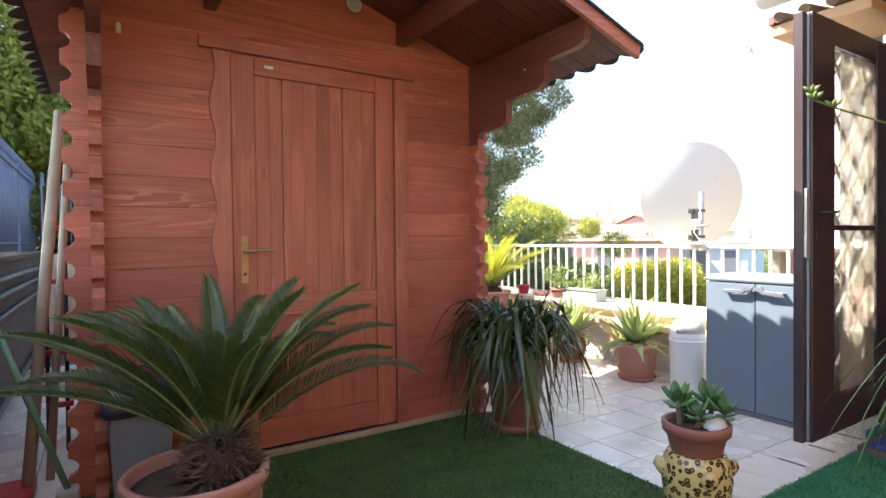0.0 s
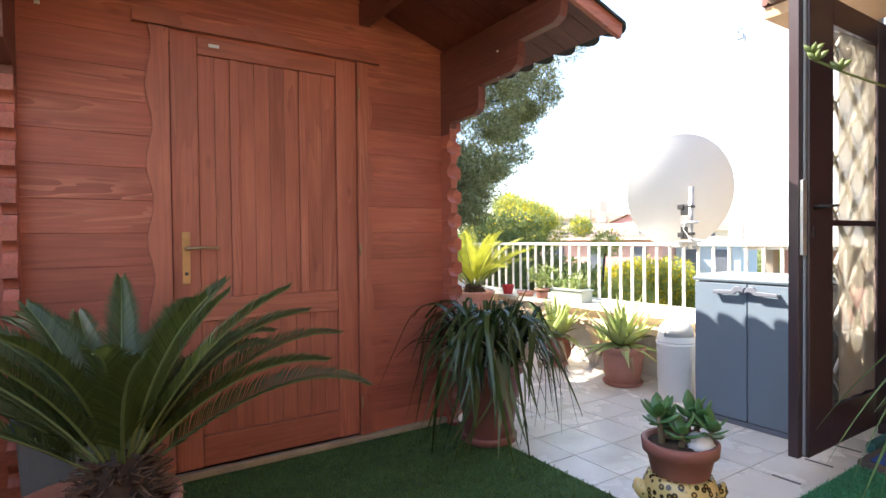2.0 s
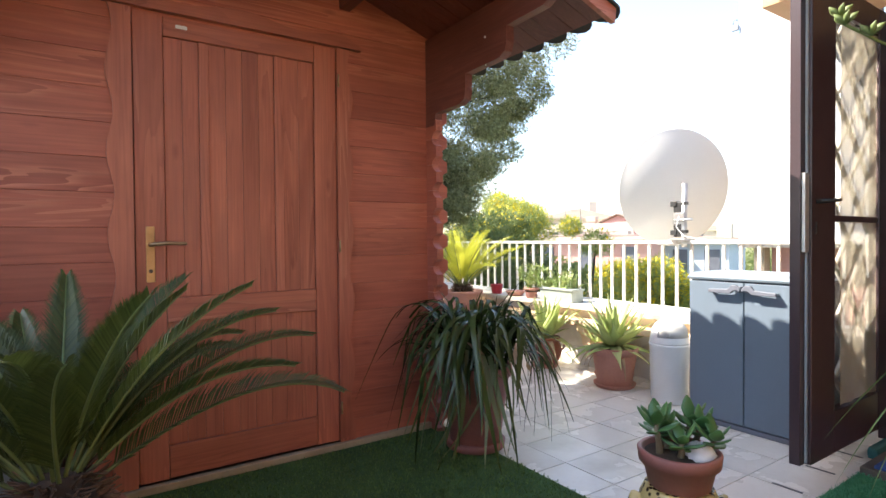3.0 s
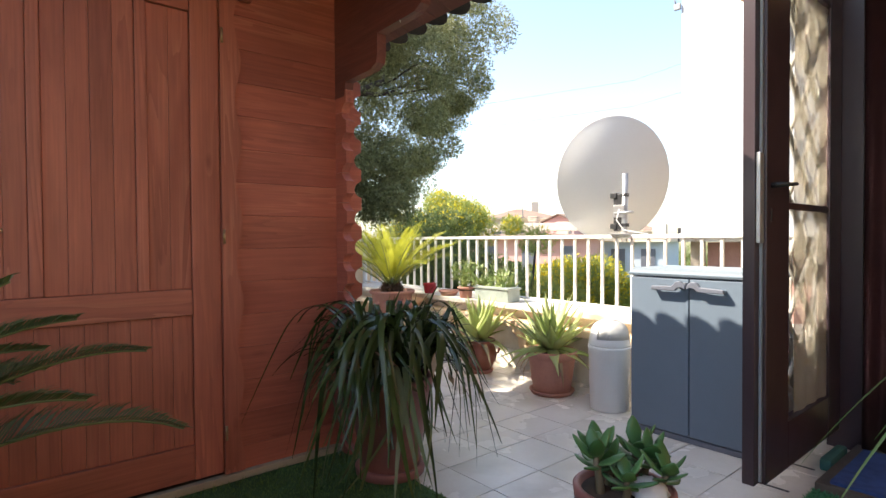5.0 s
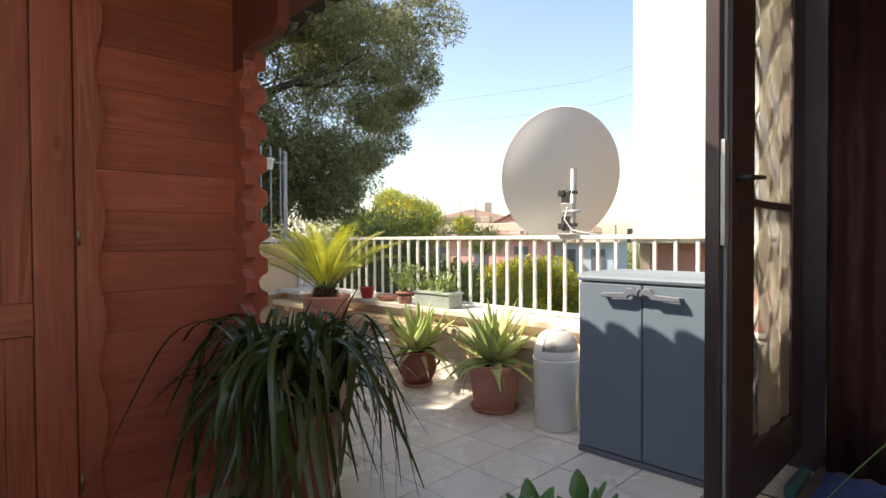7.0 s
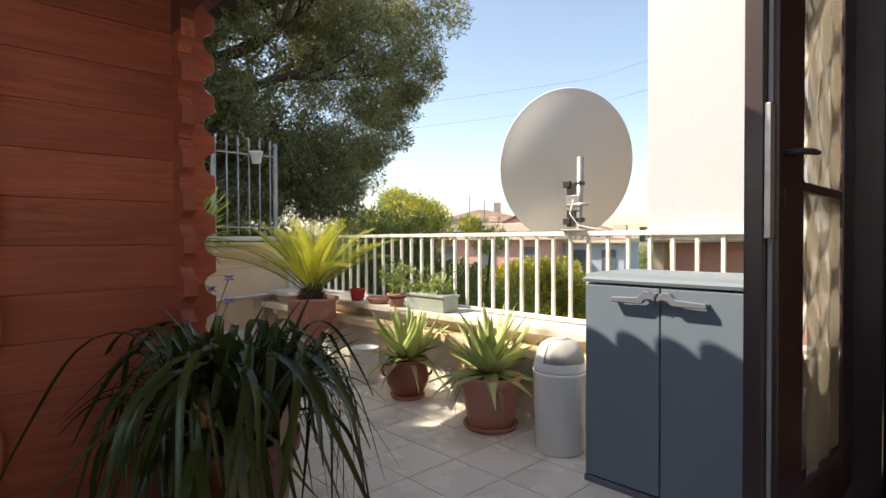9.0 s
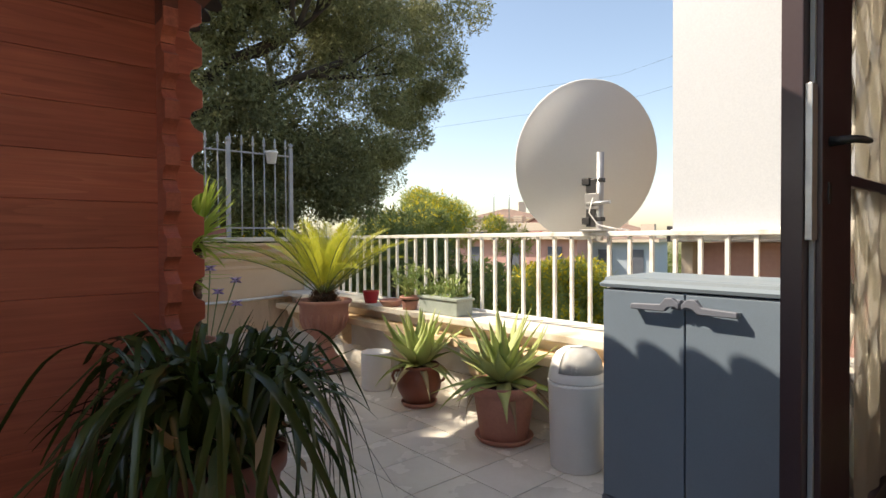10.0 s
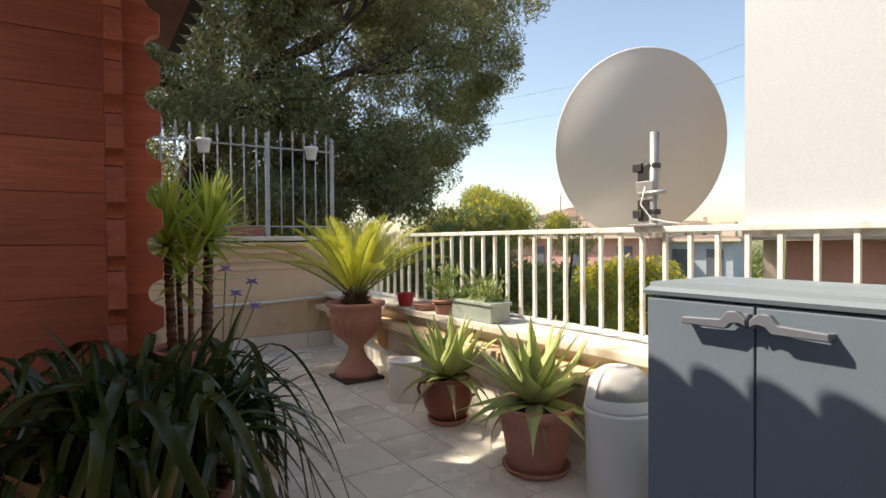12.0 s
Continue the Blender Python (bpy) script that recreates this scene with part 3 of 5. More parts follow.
for k in range(16):
    z0 = k * P
    if z0 + P / 2 < DTOP:
        part("log", log_x(z0, XL0 - EXT, DOOR0, True, False), M_LOG, shed)
        part("log", log_x(z0, DOOR1, XR1 + EXT, False, True), M_LOG, shed)
    else:
        part("log", log_x(z0, XL0 - EXT * (k < 15), XR1 + EXT * (k < 15), k < 15, k < 15), M_LOG, shed)
SL, XM = 0.34, 1.075


def under(x):
    return 2.33 - SL * (abs(x - XM) - (2.12 - XM))


bm = bmesh.new()
prism(bm, [(XL1, 2.2502), (XR0, 2.2502), (XR0, under(XR0)), (XM, under(XM)), (XL1, under(XL1))], lambda u, v, w: (u, YF + 0.004 + w, v), TH)
part("gable", bm, M_LOG, shed)
for x0, x1 in ((XL0, XL1), (XR0, XR1)):
    for k in range(-1, 14):
        z0 = k * P + P / 2
        reach = PROUD
        bm = bmesh.new()
        prof = [(YF - u, z) for u, z in end_profile(reach + 0.03, z0)]
        prof = [(u, max(0.0, z) + (0.0015 if i == 0 else 0) - (0.0015 if i == len(prof) - 1 else 0)) for i, (u, z) in enumerate(prof)]
        prism(bm, prof + [(YB + 0.1, z0 + P), (YB + 0.1, max(0.0, z0))], lambda u, v, w, x0=x0: (x0 + w, u, v), x1 - x0)
        part("side_log", bm, M_LOGY, shed)
part("rear_wall", box(XL0 - EXT, XR1 + EXT, YB, YB + TH, 0, 2.3), M_LOG, shed)
part("floor_sill", box(XL0, XR1, YF - 0.035, YF - 0.001, 0.012, 0.045, bevel=0.004), M_STICK, shed, "pale worn wooden sill")

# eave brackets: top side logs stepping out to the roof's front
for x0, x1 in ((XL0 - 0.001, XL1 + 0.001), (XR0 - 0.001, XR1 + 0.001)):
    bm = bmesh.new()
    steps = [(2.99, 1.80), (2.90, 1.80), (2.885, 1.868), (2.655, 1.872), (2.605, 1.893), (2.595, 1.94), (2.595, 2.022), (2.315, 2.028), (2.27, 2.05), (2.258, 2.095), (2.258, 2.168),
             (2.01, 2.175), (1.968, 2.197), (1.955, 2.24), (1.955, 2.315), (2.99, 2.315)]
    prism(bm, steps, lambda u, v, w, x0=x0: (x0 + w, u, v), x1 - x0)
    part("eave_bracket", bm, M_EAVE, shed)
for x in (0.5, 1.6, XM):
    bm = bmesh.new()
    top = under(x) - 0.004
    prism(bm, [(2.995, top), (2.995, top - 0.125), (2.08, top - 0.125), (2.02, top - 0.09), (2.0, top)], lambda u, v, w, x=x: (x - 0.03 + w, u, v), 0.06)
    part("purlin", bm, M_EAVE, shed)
roof = part("roof", box(XM - 0.02, XM + 0.02, 1.96, YB + 0.3, under(XM) + 0.045, under(XM) + 0.06), M_SHINGLE, shed, "dark bitumen shingle roof over boards")
for side, EX in ((-1, 1.335), (1, 1.425)):
    for k in range(24):
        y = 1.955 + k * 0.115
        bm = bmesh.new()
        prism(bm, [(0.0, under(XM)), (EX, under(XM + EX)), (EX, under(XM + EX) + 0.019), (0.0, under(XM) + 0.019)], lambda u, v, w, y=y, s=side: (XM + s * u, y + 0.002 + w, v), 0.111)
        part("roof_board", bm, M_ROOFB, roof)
    # shingles: an upper sheet and a hanging scalloped edge
    bm = bmesh.new()
    prism(bm, [(0.0, under(XM) + 0.022), (EX + 0.01, under(XM + EX) + 0.0195), (EX + 0.01, under(XM + EX) + 0.03), (0.0, under(XM) + 0.036)], lambda u, v, w, s=side: (XM + s * u, 1.91 + w, v), YB + 0.3 - 1.91)
    part("shingle_sheet", bm, M_SHINGLE, roof)
    for k in range(17):
        y0 = 1.91 + k * 0.17
        bm = bmesh.new()
        outline = [(y0, 0.0)] + [(y0 + 0.17 * f, 0.018 + 0.062 * math.sin(math.pi * f) ** 0.7) for f in (0.0, 0.12, 0.3, 0.5, 0.7, 0.88, 1.0)] + [(y0 + 0.17, 0.0)]
        prism(bm, outline, lambda u, v, w, s=side, EX=EX: (XM + s * (EX + v * 0.94), u, under(XM + EX) + 0.024 + w - v * SL), 0.006)
        part("shingle", bm, M_SHINGLE, roof)
    bm = bmesh.new()
    prism(bm, [(0.0, under(XM) - 0.05), (EX, under(XM + EX) - 0.05), (EX + 0.01, under(XM + EX) + 0.02), (0.0, under(XM) + 0.02)], lambda u, v, w, s=side: (XM + s * u, 1.925 + w, v), 0.026)
    part("bargeboard", bm, M_RAILW, shed)

# the door, its frame and wavy casing
door = part("door", box(DOOR0 + 0.003, DOOR1 - 0.003, YF + 0.0195, YF + 0.04, 0.05, 2.175), M_BOARD, shed, "stained pine plank door, closed")


def wavy(z0, z1, x, w, side):
    """A casing board with one wavy edge."""
    n = 40
    wave = [(x + side * (w + 0.015 * math.sin((z0 + (z1 - z0) * i / n) * 17.5)), z0 + (z1 - z0) * i / n) for i in range(n + 1)]
    return [(x, z0)] + wave + [(x, z1)]


for x, s in ((DOOR0 + 0.062, -1), (DOOR1 - 0.06, 1)):
    bm = bmesh.new()
    prism(bm, wavy(0.05, 2.16, x, 0.085 if s < 0 else 0.075, s), lambda u, v, w: (u, YF - 0.026 + w, v), 0.024)
    part("casing", bm, M_BOARD, shed)
bm = bmesh.new()
n = 44
topw = [(0.44 + 1.24 * i / n, 2.236 + 0.017 * math.sin(i / n * math.pi * 4.4 + 0.9) - 0.02 * (i / n) + (-0.035 * max(0, 1 - i / 3)) + (-0.05 * max(0, 1 - (n - i) / 4))) for i in range(n + 1)]
prism(bm, [(0.44, 2.165)] + topw + [(1.68, 2.165)], lambda u, v, w: (u, YF - 0.036 + w, v), 0.034)
part("head_casing", bm, M_RAILW, shed)
DL, DR = 0.593, 1.537
part("stile", box(DL, 0.712, YF - 0.008, YF + 0.018, 0.055, 2.155, bevel=0.004), M_BOARD, door)
part("stile", box(1.420, DR, YF - 0.008, YF + 0.018, 0.055, 2.155, bevel=0.004), M_BOARD, door)
for z0, z1 in ((2.065, 2.153), (0.77, 0.88), (0.058, 0.205)):
    part("rail", box(0.714, 1.418, YF - 0.008, YF + 0.018, z0, z1, bevel=0.004), M_RAILW, door)
for x in (0.862, 1.212):
    part("muntin", box(x, x + 0.042, YF - 0.006, YF + 0.018, 0.882, 2.063, bevel=0.004), M_BOARD, door)
edges = [0.715, 0.79, 0.861, 0.905, 0.981, 1.058, 1.135, 1.211, 1.255, 1.337, 1.418]
for a, b in zip(edges, edges[1:]):
    if b - a > 0.05:
        part("plank", box(a + 0.0006, b - 0.0006, YF + 0.006, YF + 0.019, 0.882, 2.063, bevel=0.002), M_BOARD, door)
for k in range(9):
    a = 0.715 + k * 0.0781
    part("plank", box(a + 0.0006, a + 0.0775, YF + 0.006, YF + 0.019, 0.207, 0.768, bevel=0.002), M_BOARD, door)
for z in (0.235, 1.105, 1.985):
    bm = bmesh.new()
    tube(bm, [(1.545, YF - 0.032, z - 0.032), (1.545, YF - 0.032, z + 0.032)], 0.006)
    part("hinge", bm, M_BRASS, door, "small brass barrel hinge")
plate = part("lock_plate", box(0.632, 0.668, YF - 0.013, YF - 0.0085, 0.955, 1.205, bevel=0.0018), M_BRASS, door, "brass lock plate")
bm = bmesh.new()
tube(bm, [(0.65, YF - 0.014, 1.125), (0.65, YF - 0.055, 1.125), (0.668, YF - 0.064, 1.127), (0.72, YF - 0.066, 1.13), (0.79, YF - 0.064, 1.127)], [0.011, 0.009, 0.009, 0.0085, 0.0075])
part("lever", bm, M_BRASS, plate, "brass lever handle")
bm = bmesh.new()
tube(bm, [(0.65, YF - 0.0135, 1.005), (0.65, YF - 0.0155, 1.005)], 0.009, 12)
part("keyhole", bm, M_BLACK, plate)
part("catch_plate", box(0.765, 0.815, YF - 0.0125, YF - 0.0085, 2.105, 2.122, bevel=0.002), M_WPLAST, door, "small pale metal plate")
bm = bmesh.new()
tube(bm, [(1.29, YF - 0.004, 2.565), (1.29, YF - 0.016, 2.565)], [0.052, 0.046], 20)
vent = tagged(part("air_vent", bm, M_CREAM), "round cream air vent in the shed gable", "vent")
for k in range(4):
    part("slat", box(1.262, 1.318, YF - 0.0195, YF - 0.0165, 2.538 + 0.014 * k, 2.544 + 0.014 * k), M_GPLAST, vent)
bm = box(0.085, 0.105, YF - 0.008, YF - 0.001, 2.165, 2.215, bevel=0.002)
tube(bm, [(0.095, YF - 0.008, 2.175), (0.095, YF - 0.025, 2.172), (0.095, YF - 0.027, 2.187)], 0.003, 6)
tagged(part("wall_hook", bm, M_WMETAL), "small pale metal hook on the shed wall", "hook")
bm = bmesh.new()
tube(bm, [(2.12, 2.42, 2.16), (2.118, 2.42, 2.15), (2.12, 2.425, 2.02)], 0.0025, 6)
tube(bm, [(2.13, 2.42, 2.16), (2.11, 2.42, 2.162)], 0.006, 6)
tagged(part("string", bm, M_WMETAL), "short white string hanging from the shed eave", "string")

# ---- railing on the parapet ----
rail = thing("railing", pose(0, 0, 0), "white painted steel railing with square bars on the parapet", "railing")
RX = 4.32
part("top_rail", box(RX - 0.022, RX + 0.022, 1.46, 6.33, 1.085, 1.112, bevel=0.004), M_WMETAL, rail)
part("bottom_rail", box(RX - 0.014, RX + 0.014, 1.46, 6.33, 0.565, 0.583, bevel=0.003), M_WMETAL, rail)
bar = mesh_of("bar", box(-0.0095, 0.0095, -0.0095, 0.0095, 0.583, 1.085), M_WMETAL)
for k in range(39):
    part("bar", bar, None, rail, m=pose(RX, 1.52 + 0.1255 * k, 0))
post = mesh_of("post", box(-0.02, 0.02, -0.02, 0.02, 0.545, 1.085), M_WMETAL)
for y in (1.47, 6.31):
    part("post", post, None, rail, m=pose(RX + 0.001, y, 0))
panel = thing("windbreak_panel", pose(0, 0, 0), "white sheet windbreak standing above the railing", "windbreak")
part("sheet", box(RX + 0.024, RX + 0.030, 1.46, 2.30, 1.118, 3.4), M_PANEL, panel)
part("bottom_bar", box(RX + 0.02, RX + 0.036, 1.46, 2.31, 1.06, 1.118, bevel=0.003), M_WMETAL, panel)

bm = box(4.325, 4.345, 2.302, 2.345, 2.62, 2.66, bevel=0.004)
tube(bm, [(4.335, 2.335, 2.66), (4.335, 2.345, 2.69), (4.335, 2.33, 2.705), (4.335, 2.31, 2.69)], 0.005, 6)
part("clip", bm, M_GPLAST, panel, "small grey clip on the sheet's edge")

# ---- iron fences on the walls ----


def iron_fence(name, m, length, material, label, posts, group):
    root = thing(name, m, label, "fence", group)
    for z in (0.09, 0.86):
        part("fence_rail", box(0, length, -0.012, 0.012, z, z + 0.014), material, root)
    bm = bmesh.new()
    tube(bm, [(0, 0, 0.02), (0, 0, 0.93)], 0.0075, 6)
    lathe(bm, [(0.004, 0.92), (0.018, 0.955), (0.009, 0.985), (0.013, 1.0), (0.002, 1.045)], 8)
    me = mesh_of("picket", bm, material)
    n = int(length / 0.115)
    for k in range(n):
        part("picket", me, None, root, m=pose((k + 0.5) * length / n, 0, 0))
    bm = box(-0.018, 0.018, -0.018, 0.018, 0.0, 0.955)
    lathe(bm, [(0.012, 0.955), (0.024, 0.975), (0.024, 0.992), (0.006, 1.01)], 10)
    me = mesh_of("post", bm, material)
    for x in posts:
        part("post", me, None, root, m=pose(x, 0, 0))
    return root


FENCE_Y = Y1 + 0.12
iron_fence("iron_fence", pose(2.35, FENCE_Y, 1.105), 1.88, M_GREYIRON, "grey iron picket fence with spear finials on the retaining wall", (0.0, 1.215, 1.88), "iron fences")
iron_fence("iron_fence", pose(-0.72, 5.6, 1.09, 0, 0, 90), 3.4, M_BLUEIRON, "blue-grey iron picket fence with spear finials above the passage", (0.0, 1.7, 3.4), "iron fences")
iron_fence("iron_fence", pose(-0.58, 8.35, 1.05), 2.9, M_BLUEIRON, "blue-grey iron picket fence closing the end of the passage", (0.0, 1.45, 2.9), "iron fences")

for x in (3.02, 3.355, 3.69):
    tagged(part("joint_strip", box(x - 0.007, x + 0.007, 1.335, 1.462, 0.0005, 0.0022), M_BLACK, floor_ob))

# ---- plants and pots ----


def pot_profile(r_top, r_bot, h, lip=0.03, wall=0.014, soil=0.03):
    """Outer side, rolled lip and inside of a plain pot."""
    return [(r_bot * 0.96, 0.0), (r_bot, 0.008), (r_top - 0.012, h - lip - 0.008), (r_top - 0.01, h - lip), (r_top + 0.004, h - lip + 0.004), (r_top + 0.006, h - 0.008), (r_top, h),
            (r_top - wall, h - 0.004), (r_top - wall - 0.004, h - soil)]


def soil_disc(r, z):
    return lathe(bmesh.new(), [(0.001, z - 0.02), (r, z - 0.02), (r, z), (r * 0.6, z + 0.008), (0.001, z + 0.01)], 24)


def saucer(r, h=0.03):
    return lathe(bmesh.new(), [(r * 0.86, 0.0), (r * 0.9, 0.003), (r, h - 0.004), (r, h), (r - 0.008, h), (r * 0.84, 0.01), (0.002, 0.009)], 32)


def cycas(m, label, pot_bm, pot_mat, top_z, fronds, length, mat, leaflet, trunk_h, trunk_r, seed, rise=(12, 78), pot_label="", lean=(0, 0), arch=1.0, pairs=84, spare=None, wide=1.0):
    root = thing("cycas_palm", m, label, "potted palm")
    rg = random.Random(seed)
    part("pot", pot_bm, pot_mat, root, pot_label)
    bm = bmesh.new()
    lathe(bm, [(trunk_r * 0.9, top_z - 0.03), (trunk_r * 1.12, top_z + trunk_h * 0.3), (trunk_r, top_z + trunk_h * 0.75), (trunk_r * 0.5, top_z + trunk_h)], 18, (lean[0], lean[1], 0))
    part("trunk", bm, M_TRUNK, root)
    bm = bmesh.new()
    for k in range(430):
        a, f = rg.uniform(0, math.tau), rg.uniform(0.02, 0.98)
        r = trunk_r * (1.1 - 0.45 * max(0, f - 0.55))
        r *= 1.25 - 0.45 * f
        p = Vector((lean[0] + math.cos(a) * r * 0.9, lean[1] + math.sin(a) * r * 0.9, top_z + trunk_h * f))
        d = Vector((math.cos(a), math.sin(a), rg.uniform(-0.7, 0.5) + 0.6 * f)).normalized()
        tube(bm, [p, p + d * trunk_r * rg.uniform(0.35, 0.85)], [trunk_r * 0.05, trunk_r * 0.022], 4)
    tagged(part("husk_coat", bm, M_HUSK, root), kind="stuff")
    for k in range(fronds):
        f = k / fronds
        up = rise[0] + (rise[1] - rise[0]) * (f ** 1.1)
        stalk, blades = frond(length * rg.uniform(0.86, 1.08) * (1 - 0.34 * f), up, arch * rg.uniform(44, 78) * (1 - 0.4 * f), leaflet, pairs, rg, wide)
        h = (k * 137.5 + rg.uniform(-14, 14)) % 360
        if spare and spare[0] < h < spare[1] and up < 60:
            h = (h + 180) % 360
        fm = pose(lean[0], lean[1], top_z + trunk_h * (0.6 + 0.35 * f), 0, 0, h) @ pose(trunk_r * 0.35, 0, 0, rg.uniform(-14, 14))
        ob = part("frond", blades, mat, root, m=fm)
        st = part("stalk", stalk, M_RACHIS, ob)
    return root


def ring_lathe(profile, seg=36):
    return lathe(bmesh.new(), profile, seg)


# palm in the round pot before the shed
big = pot_profile(0.222, 0.172, 0.43, 0.05, 0.02, 0.05)
soil_c = cycas(pose(0.262, 1.945, 0.0), "dark green cycas palm in a round terracotta pot on the lawn", ring_lathe(big, 44), M_TERRA, 0.37, 36, 0.83, M_CYCAS, 0.104, 0.19, 0.085, 11, (40, 74), "", (0.066, -0.042), 1.05, 92, (205, 345))
part("soil", soil_disc(0.2, 0.385), M_SOIL, soil_c)

# palm in the fluted urn
urn = [(0.16, 0.0), (0.165, 0.03), (0.15, 0.05), (0.135, 0.075), (0.085, 0.13), (0.062, 0.19), (0.06, 0.225), (0.085, 0.245), (0.09, 0.26), (0.14, 0.30), (0.178, 0.37), (0.195, 0.46),
       (0.2, 0.525), (0.222, 0.535), (0.228, 0.555), (0.222, 0.565), (0.195, 0.56), (0.185, 0.53)]
urn_palm = cycas(pose(3.80, 4.96, 0.025), "yellow-green cycas palm in a fluted terracotta urn", ring_lathe(urn, 40), M_TERRA, 0.53, 34, 0.86, M_CYCASY, 0.15, 0.10, 0.075, 23, (38, 86), "fluted terracotta urn", (0, 0), 0.7, 56, None, 1.0)
part("soil", soil_disc(0.185, 0.535), M_SOIL, urn_palm)
for k in range(22):
    a = math.tau * k / 22
    bm = bmesh.new()
    tube(bm, [(math.cos(a) * r, math.sin(a) * r, z) for r, z in ((0.125, 0.295), (0.163, 0.345), (0.182, 0.40), (0.192, 0.46))], [0.008, 0.016, 0.017, 0.006], 6)
    part("flute", bm, M_TERRA, urn_palm)
tagged(part("urn_tray", box(3.64, 3.96, 4.80, 5.12, 0.0, 0.024, bevel=0.006), M_SOIL), "dark square tray under the fluted urn", "tray")


def strap_plant(m, label, leaves, length, width, z, spread, seed, mat, pale, group=""):
    root = thing("strap_leaf_plant", m, label, "potted plant", group)
    rg = random.Random(seed)
    kinds = []
    for k in range(48):
        u = rg.random()
        if u < 0.48:
            ln = length * rg.uniform(0.75, 1.3)
            up = rg.uniform(58, 86)
            bm = hanging(ln, width * rg.uniform(0.7, 1.1), up, up + rg.uniform(66, 86), min(0.55, rg.uniform(0.24, 0.42) / ln), rg.choice((0.08, 0.14, 0.22)), rg.uniform(-0.34, 0.34))
        elif u < 0.75:
            ln = length * rg.uniform(0.5, 0.82)
            up = rg.uniform(42, 80)
            bm = hanging(ln, width * rg.uniform(0.8, 1.2), up, up + rg.uniform(40, 82), rg.uniform(0.4, 0.6), rg.uniform(0.2, 0.4), rg.uniform(-0.3, 0.3))
        elif u < 0.9:
            up = rg.uniform(65, 85)
            bm = hanging(length * rg.uniform(0.6, 0.95), width * rg.uniform(0.9, 1.15), up, up + rg.uniform(50, 82), rg.uniform(0.4, 0.6), rg.uniform(0.03, 0.06), rg.uniform(-0.12, 0.12))
        else:
            bm = ribbon(length * rg.uniform(0.4, 0.62), width * rg.uniform(0.8, 1.1), rg.uniform(60, 86), rg.uniform(15, 60), 10, sway=rg.uniform(-0.2, 0.2))
        kinds.append(mesh_of("leaf", bm, mat))
    pales = [mesh_of("leaf", ribbon(length * rg.uniform(0.7, 1.1), width, rg.uniform(40, 75), rg.uniform(120, 155), 14, early=True, sway=rg.uniform(-0.3, 0.3)), pale) for k in range(3)]
    for k in range(leaves):
        a, r = rg.uniform(0, 360), spread * math.sqrt(rg.random())
        me = rg.choice(pales) if rg.random() < 0.09 else rg.choice(kinds)
        c = (math.cos(radians(a)) * r, math.sin(radians(a)) * r)
        part("leaf", me, None, root, m=pose(c[0], c[1], z + rg.uniform(-0.02, 0.04), rg.uniform(-16, 16), rg.uniform(-12, 10), a + rg.uniform(-90, 90)))
    return root


PX, PY = 2.17, 2.60
strap = strap_plant(pose(PX, PY, 0), "bushy dark green strap-leaf plant in a terracotta pot by the shed", 270, 0.76, 0.0125, 0.45, 0.17, 5, M_STRAP, M_STRAPDRY)
part("pot", ring_lathe([(0.125, 0.035), (0.135, 0.045), (0.185, 0.40), (0.2, 0.405), (0.202, 0.455), (0.195, 0.46), (0.182, 0.455), (0.178, 0.43)], 40), M_TERRA2, strap)
part("soil", soil_disc(0.18, 0.44), M_SOIL, strap)
dr = np.random.default_rng(33)
v, f = leaf_soup(np.stack([dr.normal(0, 0.11, 150), dr.normal(0, 0.11, 150), dr.uniform(0.46, 0.62, 150)], 1), 0.13, 0.011, dr, 0.5)
soup("dead_leaves", v, f, M_ALOEDRY, strap, "dry brown leaf remains", "stuff")
part("saucer", ring_lathe([(0.15, 0.012), (0.158, 0.016), (0.162, 0.05), (0.156, 0.056), (0.14, 0.052)], 36), M_TERRA2, strap)
for k in range(4):
    a = math.tau * (k + 0.4) / 4
    bm = bmesh.new()
    tube(bm, [(0.12 * math.cos(a) - 0.012, 0.12 * math.sin(a), 0.0115), (0.12 * math.cos(a) + 0.012, 0.12 * math.sin(a), 0.0115)], 0.0115, 10)
    part("castor", bm, M_BLACK, strap)


def aloe(m, label, pot_bm, pot_mat, pot_top, leaves, length, seed, sauc, dry=5):
    root = thing("aloe_plant", m, label, "potted plant", "aloes on the terrace")
    part("pot", pot_bm, pot_mat, root)
    part("saucer", saucer(sauc), M_TERRA, root)
    rg = random.Random(seed)
    ups = [mesh_of("leaf", fleshy(length * rg.uniform(0.85, 1.1), 0.038, 0.017, rg.uniform(64, 82), rg.uniform(-18, 16)), M_ALOE) for k in range(4)]
    mids = [mesh_of("leaf", fleshy(length * rg.uniform(0.85, 1.15), 0.046, 0.018, rg.uniform(28, 55), rg.uniform(-25, 30)), M_ALOE) for k in range(5)]
    lows = [mesh_of("leaf", fleshy(length * rg.uniform(0.7, 1.0), 0.034, 0.013, rg.uniform(0, 20), rg.uniform(-75, -10)), M_ALOE) for k in range(4)]
    drys = [mesh_of("leaf", fleshy(length * rg.uniform(0.6, 0.9), 0.02, 0.006, rg.uniform(-5, 15), rg.uniform(-95, -45)), M_ALOEDRY) for k in range(3)]
    for k in range(leaves + dry):
        f = k / leaves
        me = rg.choice(ups if f < 0.35 else mids if f < 0.75 else lows if f < 1 else drys)
        a = (k * 137.5 + rg.uniform(-12, 12)) % 360
        r = 0.012 + 0.035 * min(f, 1)
        part("leaf", me, None, root, m=pose(math.cos(radians(a)) * r, math.sin(radians(a)) * r, pot_top + 0.02 + 0.04 * (1 - min(f, 1)), rg.uniform(-12, 12), 0, a))
    return root


